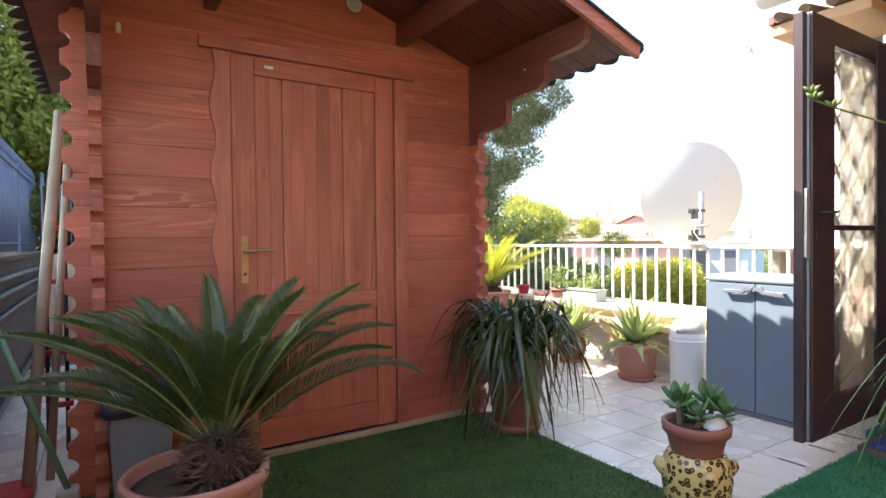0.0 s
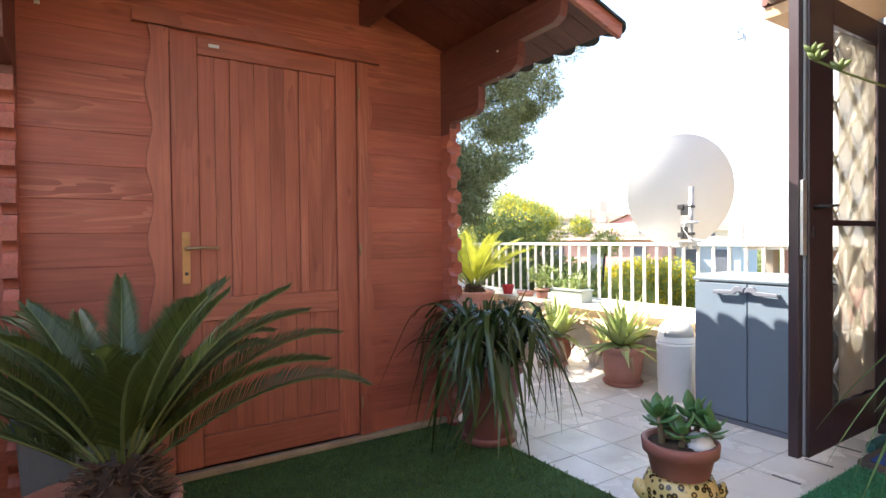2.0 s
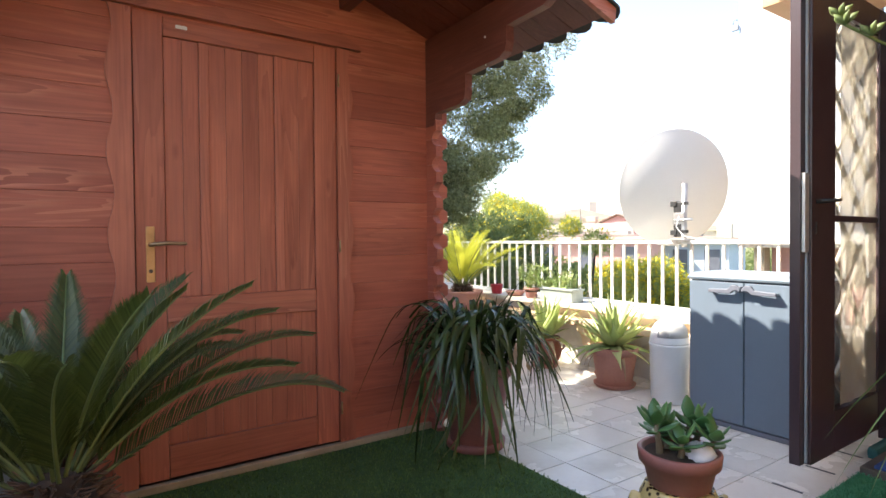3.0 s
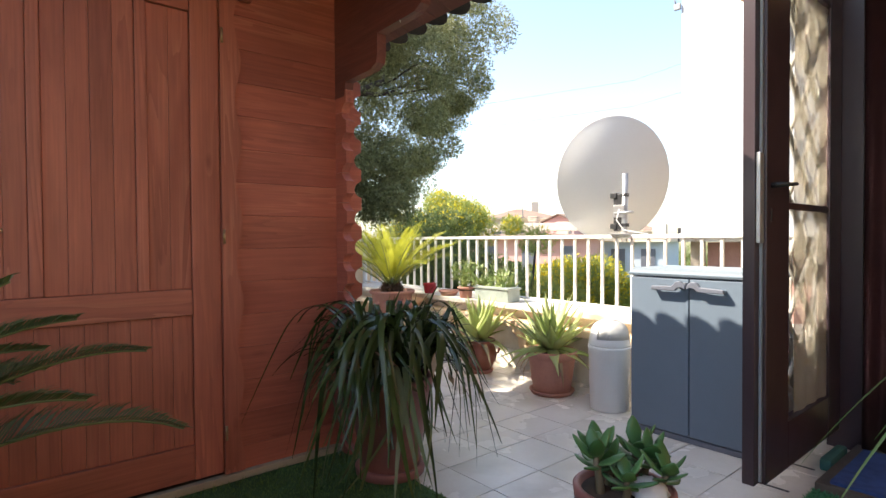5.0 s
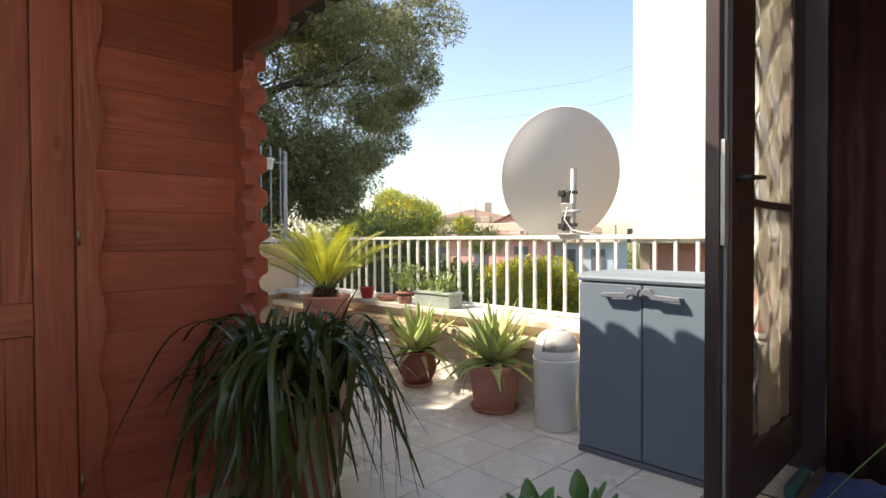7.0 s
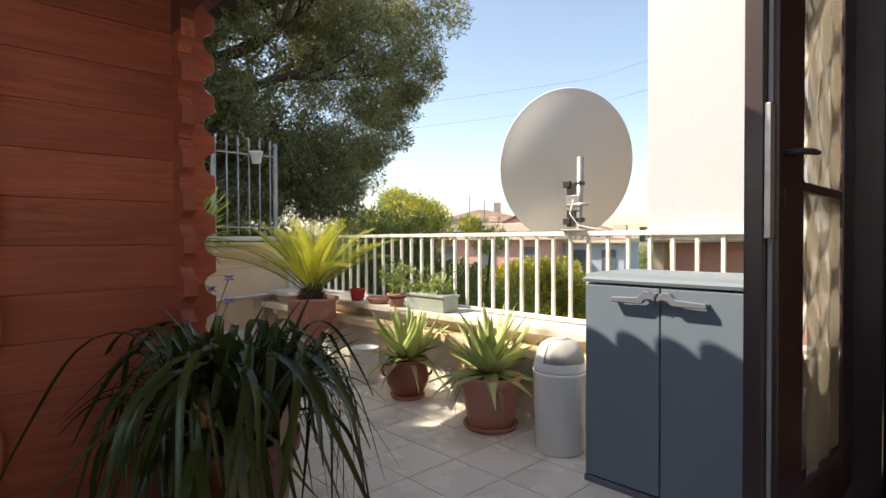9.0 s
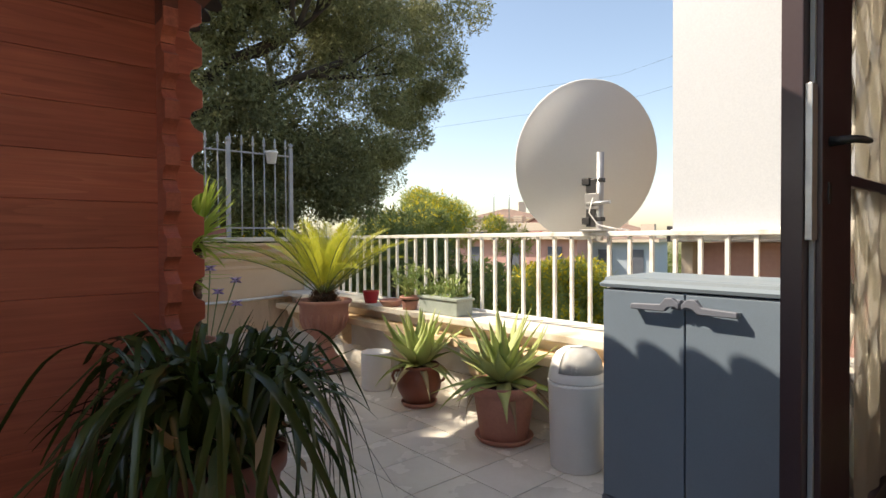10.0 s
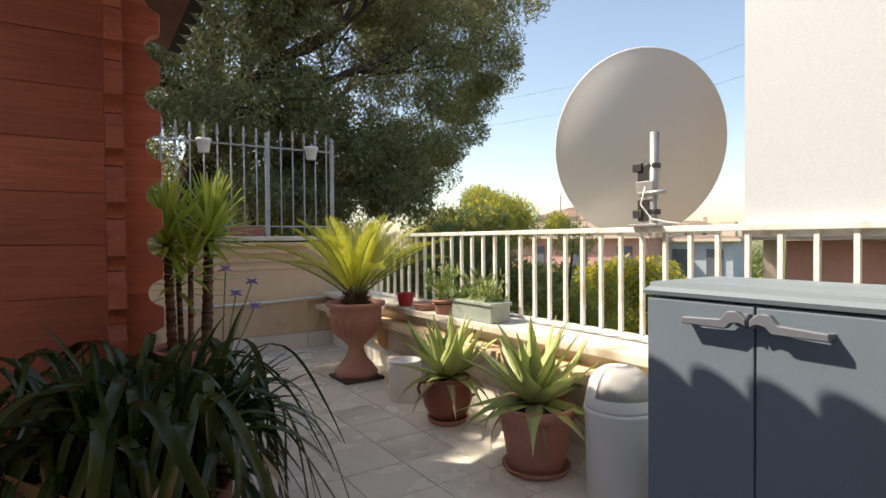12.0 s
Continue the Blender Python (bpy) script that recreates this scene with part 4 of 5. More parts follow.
aloe_b = aloe(pose(3.785, 2.955, 0), "large green aloe in a terracotta pot on a saucer", ring_lathe([(r, z + 0.012) for r, z in pot_profile(0.174, 0.128, 0.295, 0.055)], 36), M_TERRA, 0.285, 40, 0.38, 31, 0.158)
part("soil", soil_disc(0.158, 0.285), M_SOIL, aloe_b)
jar = [(0.07, 0.012), (0.08, 0.02), (0.118, 0.085), (0.125, 0.125), (0.112, 0.17), (0.1, 0.195), (0.108, 0.21), (0.116, 0.218), (0.112, 0.224), (0.098, 0.218), (0.092, 0.2)]
aloe_a = aloe(pose(3.82, 3.735, 0), "green aloe in a glazed brown two-handled jar on a saucer", ring_lathe([(r * 1.17, 0.012 + (z - 0.012) * 1.2) for r, z in jar], 36), M_GLAZE, 0.24, 38, 0.37, 47, 0.118)
part("soil", soil_disc(0.11, 0.24), M_SOIL, aloe_a)
for a in (-0.6, 2.5):
    bm = bmesh.new()
    tube(bm, [(math.cos(a) * r, math.sin(a) * r, z) for r, z in ((0.124, 0.226), (0.158, 0.224), (0.172, 0.19), (0.16, 0.157), (0.142, 0.145))], 0.0095, 8)
    part("jar_handle", bm, M_GLAZE, aloe_a)
# a smaller offset aloe beside the large one
small_aloe = aloe(pose(3.985, 3.2, 0), "small aloe in a terracotta pot beside the parapet", ring_lathe([(r, z + 0.012) for r, z in pot_profile(0.1, 0.075, 0.2, 0.035)], 30), M_TERRA, 0.19, 22, 0.24, 77, 0.095)
part("soil", soil_disc(0.088, 0.2), M_SOIL, small_aloe)

# yucca in its pot behind the shed corner
yucca = thing("yucca", pose(2.53, 4.3, 0), "two-stemmed bright green yucca in a terracotta pot", "potted plant")
part("pot", ring_lathe(pot_profile(0.19, 0.135, 0.5, 0.07), 36), M_TERRA, yucca, "terracotta pot with an embossed swag")
part("soil", soil_disc(0.17, 0.475), M_SOIL, yucca)
part("saucer", saucer(0.17), M_TERRA, yucca)
rg = random.Random(8)
ykind = [mesh_of("leaf", ribbon(0.31 * rg.uniform(0.8, 1.15), 0.0135, rg.uniform(-2, 8), rg.uniform(-8, 34), 6), M_YUCCA) for k in range(8)]
for sx, sy, h, r in ((-0.08, 0.02, 1.1, 0.021), (0.0, -0.05, 0.94, 0.013), (0.09, 0.03, 1.13, 0.025), (-0.03, 0.07, 0.86, 0.014)):
    bm = bmesh.new()
    n = 30
    tube(bm, [(sx * (1 + 0.25 * i / n), sy * (1 + 0.3 * i / n), 0.46 + (h - 0.46) * i / n) for i in range(n + 1)], [r * (1.15 - 0.3 * i / n + (0.26 if i % 2 else 0)) for i in range(n + 1)], 10)
    part("stem", bm, M_YTRUNK, yucca)
    count = 110 if r > 0.02 else 26
    for k in range(count):
        f = k / count
        a = (k * 137.5) % 360
        part("leaf", ykind[k % 8], None, yucca, m=pose(sx * 1.25, sy * 1.3, h - 0.09 + 0.14 * f, 0, 0, a) @ pose(0.01, 0, 0, rg.uniform(-10, 10), -(-12 + 92 * f ** 1.15) + rg.uniform(-9, 9), 0))
# a lilac-flowered stem beside the yucca
flower = thing("agapanthus", pose(2.74, 4.55, 0), "lilac-flowered plant with thin stems in a small pot", "potted plant")
part("pot", ring_lathe(pot_profile(0.09, 0.065, 0.17), 28), M_TERRA, flower)
part("soil", soil_disc(0.075, 0.15), M_SOIL, flower)
for k, (dx, dy, z) in enumerate(((0.16, -0.1, 0.82), (0.1, 0.05, 0.74), (0.2, 0.0, 0.66), (0.02, -0.05, 0.9))):
    bm = bmesh.new()
    tube(bm, [(0, 0, 0.15), (dx * 0.4, dy * 0.4, z * 0.6), (dx, dy, z)], 0.004, 6)
    part("stem", bm, M_RACHIS, flower)
    bm = bmesh.new()
    for j in range(10):
        a = math.tau * j / 10
        d = Vector((math.cos(a), math.sin(a), 0.5 - 0.9 * (j % 2))).normalized()
        tube(bm, [Vector((dx, dy, z)), Vector((dx, dy, z)) + d * 0.022, Vector((dx, dy, z)) + d * 0.042], [0.002, 0.008, 0.001], 5)
    part("flower", bm, M_LILAC, flower)

# jade plant on its leopard-patterned stand
m, t, p, out = nodes_of("leopard_glaze")
v = coords(t, (1, 1, 1), False)
vo = t.nodes.new("ShaderNodeTexVoronoi")
vo.inputs["Scale"].default_value = 42.0
t.links.new(v, vo.inputs["Vector"])
spots = mixed(t, ramp(t, vo.outputs["Distance"], 0.5, 0.4), (0.58, 0.46, 0.19), (0.03, 0.022, 0.012))
heart = mixed(t, ramp(t, vo.outputs["Distance"], 0.24, 0.14), spots, (0.4, 0.24, 0.05))
t.links.new(heart, p.inputs["Base Color"])
p.inputs["Roughness"].default_value = 0.18
M_LEOP = m
JX, JY = 2.055, 1.315
stand = thing("leopard_stand", pose(JX, JY, 0), "glossy yellow leopard-patterned ceramic stand on the lawn", "plant stand")
part("body", ring_lathe([(0.115, 0.0), (0.125, 0.012), (0.118, 0.05), (0.128, 0.13), (0.137, 0.2), (0.128, 0.26), (0.112, 0.295), (0.108, 0.3)], 40), M_LEOP, stand)
for a, s in ((2.4, 1), (-2.2, 1), (-0.7, 0.9)):
    bm = bmesh.new()
    tube(bm, [(math.cos(a) * r, math.sin(a) * r, z) for r, z in ((0.10, 0.21), (0.128, 0.235), (0.146, 0.25), (0.15, 0.27))], [0.04 * s, 0.036 * s, 0.026 * s, 0.008 * s], 12)
    part("ear", bm, M_LEOP, stand)
jade = thing("jade_plant", pose(JX, JY, 0.3005), "jade plant with thick leaves and a shell in a brown pot", "potted plant")
part("pot", ring_lathe([(0.095, 0.0), (0.1, 0.006), (0.116, 0.075), (0.13, 0.08), (0.134, 0.118), (0.128, 0.124), (0.115, 0.12), (0.11, 0.1)], 40), M_TERRA2, jade)
part("soil", soil_disc(0.112, 0.105), M_SOIL, jade)
bm = bmesh.new()
lathe(bm, [(0.002, 0.0), (0.045, 0.01), (0.05, 0.022), (0.034, 0.042), (0.004, 0.05)], 26, (0, 0, 0), 0.08, 13)
tagged(part("shell", bm, M_WPLAST, jade, "ribbed white sea shell", pose(0.02, -0.06, 0.105, 18, -12, 0)))
rg = random.Random(14)
bm = bmesh.new()
bmesh.ops.create_uvsphere(bm, u_segments=10, v_segments=6, radius=1.0)
for v in bm.verts:
    f = (v.co.x + 1) / 2
    w = 0.35 + 0.65 * math.sin(math.pi * min(1, f * 0.85 + 0.1))
    v.co = Vector((0.034 * (v.co.x + 1), 0.019 * v.co.y * w, 0.0045 * v.co.z + 0.012 * f * f))
for f in bm.faces:
    f.smooth = True
jleaf = mesh_of("leaf", bm, M_CRASS)
for bx, by, lean, az, h in ((-0.062, 0.03, 10, 170, 0.165), (-0.01, 0.04, 6, 60, 0.11), (0.055, -0.01, 24, -20, 0.13), (0.02, 0.07, 14, 100, 0.12), (-0.04, -0.03, 18, 220, 0.1), (0.075, 0.03, 34, 10, 0.13), (0.04, -0.06, 28, -70, 0.11)):
    d = Vector((math.sin(radians(lean)) * math.cos(radians(az)), math.sin(radians(lean)) * math.sin(radians(az)), math.cos(radians(lean))))
    b, h = Vector((bx, by, 0.1)), 0.74 * h
    bm = bmesh.new()
    tube(bm, [b, b + d * h * 0.4 + Vector((0.004, 0, 0)), b + d * h], [0.013, 0.011, 0.007], 8)
    part("stem", bm, M_JSTEM, jade)
    for k in range(9):
        f = k / 9
        q = b + d * h * (0.6 + 0.45 * f)
        part("leaf", jleaf, None, jade, m=pose(q.x, q.y, q.z, rg.uniform(-20, 20), -(-5 + 66 * f) + rg.uniform(-12, 12), (k * 97) % 360) @ Matrix.Scale(rg.uniform(0.95, 1.4), 4))

# strap-leaf plant on a tall stand by the doorway
HX, HY = 2.36, 0.46
pstand = thing("plant_stand", pose(HX, HY, 0), "dark iron plant stand on the lawn", "plant stand")
for k in range(3):
    a = math.tau * k / 3 + 0.4
    bm = bmesh.new()
    tube(bm, [(0.16 * math.cos(a), 0.16 * math.sin(a), 0.0), (0.07 * math.cos(a), 0.07 * math.sin(a), 0.4), (0.11 * math.cos(a), 0.11 * math.sin(a), 0.74)], 0.007, 6)
    part("leg", bm, M_BLACK, pstand)
part("ring", ring_lathe([(0.1, 0.74), (0.12, 0.742), (0.12, 0.752), (0.1, 0.752)], 24), M_BLACK, pstand)
orchid = strap_plant(pose(HX, HY, 0.753), "long-leaved green plant with arching blades on a stand", 0, 0.8, 0.013, 0.2, 0.05, 19, M_STRAP, M_STRAPDRY)
part("pot", ring_lathe(pot_profile(0.12, 0.09, 0.2), 28), M_TERRA2, orchid)
part("soil", soil_disc(0.105, 0.17), M_SOIL, orchid)
rg = random.Random(61)
M_ARCH = leaf("arching_leaf", (0.09, 0.18, 0.06), (0.16, 0.27, 0.1), 0.3, 0.4, 4, False)
for k in range(36):
    az = (52 + 3.4 * k) if k < 26 else 200 + 20 * k
    side = rg.uniform(0.75, 1.0)
    part("leaf", ribbon(rg.uniform(0.62, 0.98) * side, rg.uniform(0.008, 0.0135), rg.uniform(46, 74), rg.uniform(120, 160), 16, early=True), M_ARCH, orchid, m=pose(0, 0, 0.18, rg.uniform(-8, 8), 0, az))
bm = bmesh.new()
tube(bm, [(0, 0, 0.18), (-0.2, 0.06, 0.52), (-0.5, 0.13, 0.72), (-0.72, 0.18, 0.75), (-0.82, 0.2, 0.767)], 0.003, 6)
part("flower_stem", bm, M_RACHIS, orchid)
for k, (x, y, z) in enumerate(((-0.82, 0.2, 0.767), (-0.8, 0.215, 0.79), (-0.79, 0.17, 0.745))):
    bm = bmesh.new()
    for j in range(5):
        a = math.tau * j / 5
        tube(bm, [(x, y, z), (x + 0.012 * math.cos(a), y + 0.012 * math.sin(a), z + 0.012), (x + 0.02 * math.cos(a), y + 0.02 * math.sin(a), z + 0.018)], [0.003, 0.006, 0.001], 5)
    part("bud", bm, M_RACHIS, orchid)

# succulent box and clay dishes on the parapet
trough = thing("planter_box", pose(4.17, 3.875, 0.5465), "grey-green planter box of succulents on the parapet", "planter")
part("box", quad_box(bmesh.new(), -0.075, 0.075, -0.205, 0.205, 0.0, 0.12, bevel=0.008), plain("grey_green_plastic", (0.33, 0.37, 0.33), (0.27, 0.31, 0.275), 0.5), trough)
part("rim", quad_box(bmesh.new(), -0.085, 0.085, -0.215, 0.215, 0.104, 0.122, bevel=0.004), plain("grey_green_rim", (0.33, 0.37, 0.33), (0.27, 0.31, 0.275), 0.5), trough)
hub = rng.integers(0, 16, 420)
hx, hy = rng.uniform(-0.07, 0.07, 16), rng.uniform(-0.19, 0.2, 16)
pts = np.stack([hx[hub] + rng.normal(0, 0.018, 420), hy[hub] + rng.normal(0, 0.02, 420), 0.1 + 0.12 * rng.random(420) * (0.5 + (hub % 5) / 4)], 1)
v, f = leaf_soup(pts, 0.075, 0.007, rng, -1.6)
soup("succulent_foliage", v, f, M_SUCC, trough, kind="stuff")
succ = thing("succulent_pot", pose(4.13, 4.235, 0.5465), "leggy pale green succulent in a small terracotta pot", "potted plant")
part("pot", ring_lathe(pot_profile(0.075, 0.055, 0.1, 0.02, 0.008, 0.02), 28), M_TERRA, succ)
part("soil", soil_disc(0.064, 0.085), M_SOIL, succ)
hub = rng.integers(0, 12, 420)
ha, hl = rng.uniform(0, math.tau, 12), rng.uniform(0.12, 0.27, 12)
along = rng.random(420) ** 0.6
reach = 0.02 + 0.13 * along
pts = np.stack([np.cos(ha[hub]) * reach * 0.8 + rng.normal(0, 0.008, 420), np.sin(ha[hub]) * reach + rng.normal(0, 0.008, 420), 0.085 + hl[hub] * along], 1)
v, f = leaf_soup(pts, 0.055, 0.007, rng, -1.2)
soup("succulent_foliage", v, f, M_SUCC, succ, kind="stuff")
for nm, y, r, h, mt, lab in (("clay_pot", 4.8, 0.07, 0.1, M_REDP, "small red pot on the parapet"), ("clay_dish", 4.5, 0.1, 0.05, M_TERRA, "shallow terracotta dish on the parapet")):
    tagged(part(nm, ring_lathe([(r * 0.7, 0), (r * 0.74, 0.006), (r * 0.97, h - 0.012), (r, h - 0.01), (r, h), (r - 0.01, h), (r * 0.8, h * 0.4), (0.002, h * 0.4)], 28), mt, m=pose(4.15, y, 0.5465)), lab, "pot")
tagged(part("planter_trough", quad_box(bmesh.new(), 3.18, 3.5, Y1 + 0.0, Y1 + 0.09, 1.106, 1.20, bevel=0.01), M_TERRA2), "red-brown planter trough on the retaining wall", "planter")

# white flowerpots hooked on the fence
for x, z in ((2.98, 1.86), (3.98, 1.87)):
    wp = thing("hanging_pot", pose(x, FENCE_Y - 0.085, z), "small white flowerpot hooked on the iron fence", "pot", "hooked white pots")
    part("pot", ring_lathe([(0.042, 0.0), (0.046, 0.004), (0.06, 0.1), (0.068, 0.102), (0.068, 0.125), (0.058, 0.125), (0.052, 0.09)], 24), M_WPLAST, wp)
    bm = bmesh.new()
    tube(bm, [(0, 0.058, 0.1), (0, 0.074, 0.14), (0, 0.09, 0.13)], 0.004, 6)
    part("hook", bm, M_WPLAST, wp)
    if x < 3.5:
        pts = np.stack([rng.normal(0, 0.03, 90), rng.normal(0, 0.03, 90), 0.12 + 0.16 * rng.random(90)], 1)
        v, f = leaf_soup(pts, 0.05, 0.003, rng, -1.0)
        soup("dry_stems", v, f, M_STRAPDRY, wp)

# ---- bins, cabinet, dish ----
cyl = tagged(part("white_tub", ring_lathe([(0.098, 0.0), (0.104, 0.004), (0.108, 0.255), (0.108, 0.265), (0.102, 0.265), (0.098, 0.24), (0.002, 0.23)], 36), M_WPLAST, m=pose(3.83, 4.25, 0)), "plain white plastic tub on the tiles", "tub")
bin_ = thing("swing_bin", pose(3.785, 2.49, 0) @ Matrix.Diagonal((1.02, 1.02, 0.965, 1)), "white swing-lid waste bin with a tilted flap", "waste bin")
part("body", ring_lathe([(0.112, 0.0), (0.118, 0.006), (0.128, 0.40), (0.131, 0.405), (0.131, 0.42), (0.126, 0.42), (0.12, 0.4), (0.002, 0.39)], 40), M_WPLAST, bin_)
lid = part("lid", ring_lathe([(0.126, 0.421), (0.128, 0.43), (0.122, 0.47), (0.11, 0.52), (0.09, 0.557), (0.06, 0.578), (0.03, 0.585), (0.002, 0.586)], 40), M_WPLAST, bin_)
bm = bmesh.new()
flap = [(0.1245, 0.47), (0.1125, 0.521), (0.092, 0.559), (0.062, 0.5805), (0.032, 0.5875)]
grid = [[bm.verts.new((r * math.cos(a), r * math.sin(a), z)) for r, z in flap] for a in [radians(-74 + 148 * i / 16) for i in range(17)]]
for a, b in zip(grid, grid[1:]):
    for k in range(4):
        bm.faces.new((a[k], b[k], b[k + 1], a[k + 1])).smooth = True
bmesh.ops.solidify(bm, geom=bm.faces[:], thickness=0.003)
part("flap", bm, M_WPLAST, lid, m=pose(0, 0, 0.001, 0, 0, 250))

gb = thing("pedal_bin", pose(0.145, 2.80, 0.0095) @ Matrix.Scale(1.28, 4), "small grey waste bin with a dark lid by the shed", "waste bin")
bm = quad_box(bmesh.new(), -0.1, 0.1, -0.1, 0.1, 0.0, 0.33, bevel=0.03)
for v in bm.verts:
    k = 0.82 + 0.18 * v.co.z / 0.33
    v.co.x, v.co.y = v.co.x * k, v.co.y * k
part("body", bm, M_GPLAST, gb)
lid = part("lid", quad_box(bmesh.new(), -0.118, 0.118, -0.118, 0.118, 0.325, 0.385, bevel=0.025), M_NAVY, gb)
part("top_plate", quad_box(bmesh.new(), -0.1, 0.1, -0.1, 0.1, 0.382, 0.40, bevel=0.009), M_GPLAST, lid)

CX, CY0, CY1, CH = 3.57, 1.53, 2.21, 0.92
cab = thing("plastic_cabinet", pose(0, 0, 0), "blue-grey plastic two-door cabinet with a lighter lid", "cabinet")
part("body", quad_box(bmesh.new(), CX + 0.012, CX + 0.40, CY0 + 0.004, CY1 - 0.004, 0.032, 0.872, bevel=0.006), M_CAB, cab)
part("base", quad_box(bmesh.new(), CX - 0.004, CX + 0.405, CY0 - 0.002, CY1 + 0.002, 0.0, 0.03, bevel=0.006), M_CABDARK, cab)
lidc = part("top", quad_box(bmesh.new(), CX - 0.012, CX + 0.41, CY0 - 0.012, CY1 + 0.012, 0.876, CH, bevel=0.016), M_CABTOP, cab)
for v in lidc.data.vertices:
    if v.co.z > 0.9:
        v.co.x += 0.014 if v.co.x < CX + 0.1 else -0.014
        v.co.y += 0.014 if v.co.y < CY0 + 0.2 else -0.014
YS = (CY0 + CY1) / 2
for s in (-1, 1):
    y0, y1 = (CY0 + 0.006, YS - 0.003) if s < 0 else (YS + 0.003, CY1 - 0.006)
    d = part("door", quad_box(bmesh.new(), CX - 0.004, CX + 0.0115, y0, y1, 0.036, 0.868, bevel=0.004), M_CAB, cab)
    bm = bmesh.new()
    prism(bm, [(0.004, 0.838), (0.03, 0.858), (0.055, 0.856), (0.075, 0.832), (0.19, 0.826), (0.192, 0.806), (0.06, 0.806), (0.045, 0.822), (0.022, 0.826), (0.004, 0.816)],
          lambda u, v, w, s=s: (CX - 0.046 + w, YS + s * u, v), 0.022)
    bmesh.ops.bevel(bm, geom=bm.edges[:], offset=0.003, segments=1, affect="EDGES")
    h = part("handle", bm, M_CABDARK, d, "dark grey moulded pull handle")
    part("handle_mount", quad_box(bmesh.new(), CX - 0.03, CX - 0.003, YS + min(s * 0.006, s * 0.04), YS + max(s * 0.006, s * 0.04), 0.815, 0.85, bevel=0.003), M_CABDARK, d)
    part("handle_mount", quad_box(bmesh.new(), CX - 0.03, CX - 0.003, YS + min(s * 0.17, s * 0.19), YS + max(s * 0.17, s * 0.19), 0.808, 0.824, bevel=0.003), M_CABTOP, d)

dish = thing("satellite_dish", pose(4.36, 2.725, 0), "large beige satellite dish seen from behind on the railing", "satellite dish")
bm = bmesh.new()
R, D = 0.488, 0.08
prof = [(R * i / 10 + 0.0005, D * (i / 10) ** 2) for i in range(11)]
lathe(bm, prof + [(R + 0.006, D + 0.001), (R + 0.007, D + 0.008), (R, D + 0.01)] + [(R * i / 10 * 0.985 + 0.0005, D * (i / 10) ** 2 + 0.009) for i in range(10, -1, -1)], 64)
axis = Vector((0.68, 0.68, 0.26)).normalized()
across = Vector((-axis.y, axis.x, 0)).normalized()
rise_way = axis.cross(across)
q = Matrix((across, rise_way, axis)).transposed().to_4x4()
part("reflector", bm, M_DISH, dish, m=Matrix.Translation((0.09, 0.152, 1.52)) @ q @ Matrix.Diagonal((0.87, 1.0, 1.0, 1)))
bm = bmesh.new()
tube(bm, [(-0.03, -0.005, 1.06), (-0.03, -0.005, 1.16), (-0.032, -0.012, 1.56)], 0.021, 14)
part("mast", bm, M_ZINC, dish)
for z in (1.17, 1.39):
    part("clamp", quad_box(bmesh.new(), -0.052, -0.008, -0.03, 0.018, z, z + 0.025, bevel=0.003), M_BLACK, dish)
part("bracket", quad_box(bmesh.new(), -0.012, 0.022, 0.02, 0.10, 1.14, 1.42, bevel=0.008), M_BLACK, dish)
for z in (1.155, 1.385):
    part("bracket_foot", quad_box(bmesh.new(), -0.02, 0.05, 0.07, 0.122, z, z + 0.04, bevel=0.004), M_BLACK, dish)
part("plate", quad_box(bmesh.new(), -0.058, -0.05, -0.02, 0.075, 1.24, 1.33, bevel=0.002), M_ZINC, dish)
bm = bmesh.new()
tube(bm, [(-0.055, -0.09, 1.275), (-0.055, 0.06, 1.27)], 0.011, 8)
part("bolt_arm", bm, M_ZINC, dish)
part("foot_plate", quad_box(bmesh.new(), -0.1, 0.02, -0.07, 0.09, 1.1125, 1.125, bevel=0.002), M_ZINC, dish)
bm = bmesh.new()
tube(bm, [(-0.05, 0.02, 1.32), (-0.08, 0.03, 1.22), (-0.07, -0.02, 1.15), (-0.06, -0.1, 1.13), (-0.05, -0.2, 1.118)], 0.004, 6)
part("cable", bm, M_WPLAST, dish, "white coaxial cable")

# ---- the open glazed door ----
LY, LX0, LX1, LZ0, LZ1 = 1.365, 3.06, 4.09, 0.10, 2.33
gd = thing("door_1", pose(0, 0, 0), "open dark brown glazed door with a lattice grille", "door", kind="structure")
part("stile", quad_box(bmesh.new(), LX0 + 0.05, LX0 + 0.30, LY - 0.025, LY + 0.025, LZ0, LZ1, bevel=0.004), M_BROWNAL, gd)
part("edge_strip", quad_box(bmesh.new(), LX0, LX0 + 0.047, LY + 0.0, LY + 0.045, LZ0, LZ1, bevel=0.003), M_BROWNAL, gd)
part("edge_seal", quad_box(bmesh.new(), LX0 + 0.038, LX0 + 0.049, LY - 0.012, LY - 0.002, LZ0 + 0.01, LZ1 - 0.01), M_GPLAST, gd, "pale grey door seal")
part("stile", quad_box(bmesh.new(), LX1 - 0.18, LX1, LY - 0.025, LY + 0.025, LZ0, LZ1, bevel=0.004), M_BROWNAL, gd)
part("rail", quad_box(bmesh.new(), LX0 + 0.301, LX1 - 0.181, LY - 0.024, LY + 0.024, LZ1 - 0.13, LZ1, bevel=0.004), M_BROWNAL, gd)
part("rail", quad_box(bmesh.new(), LX0 + 0.301, LX1 - 0.181, LY - 0.024, LY + 0.024, LZ0, LZ0 + 0.2, bevel=0.004), M_BROWNAL, gd)
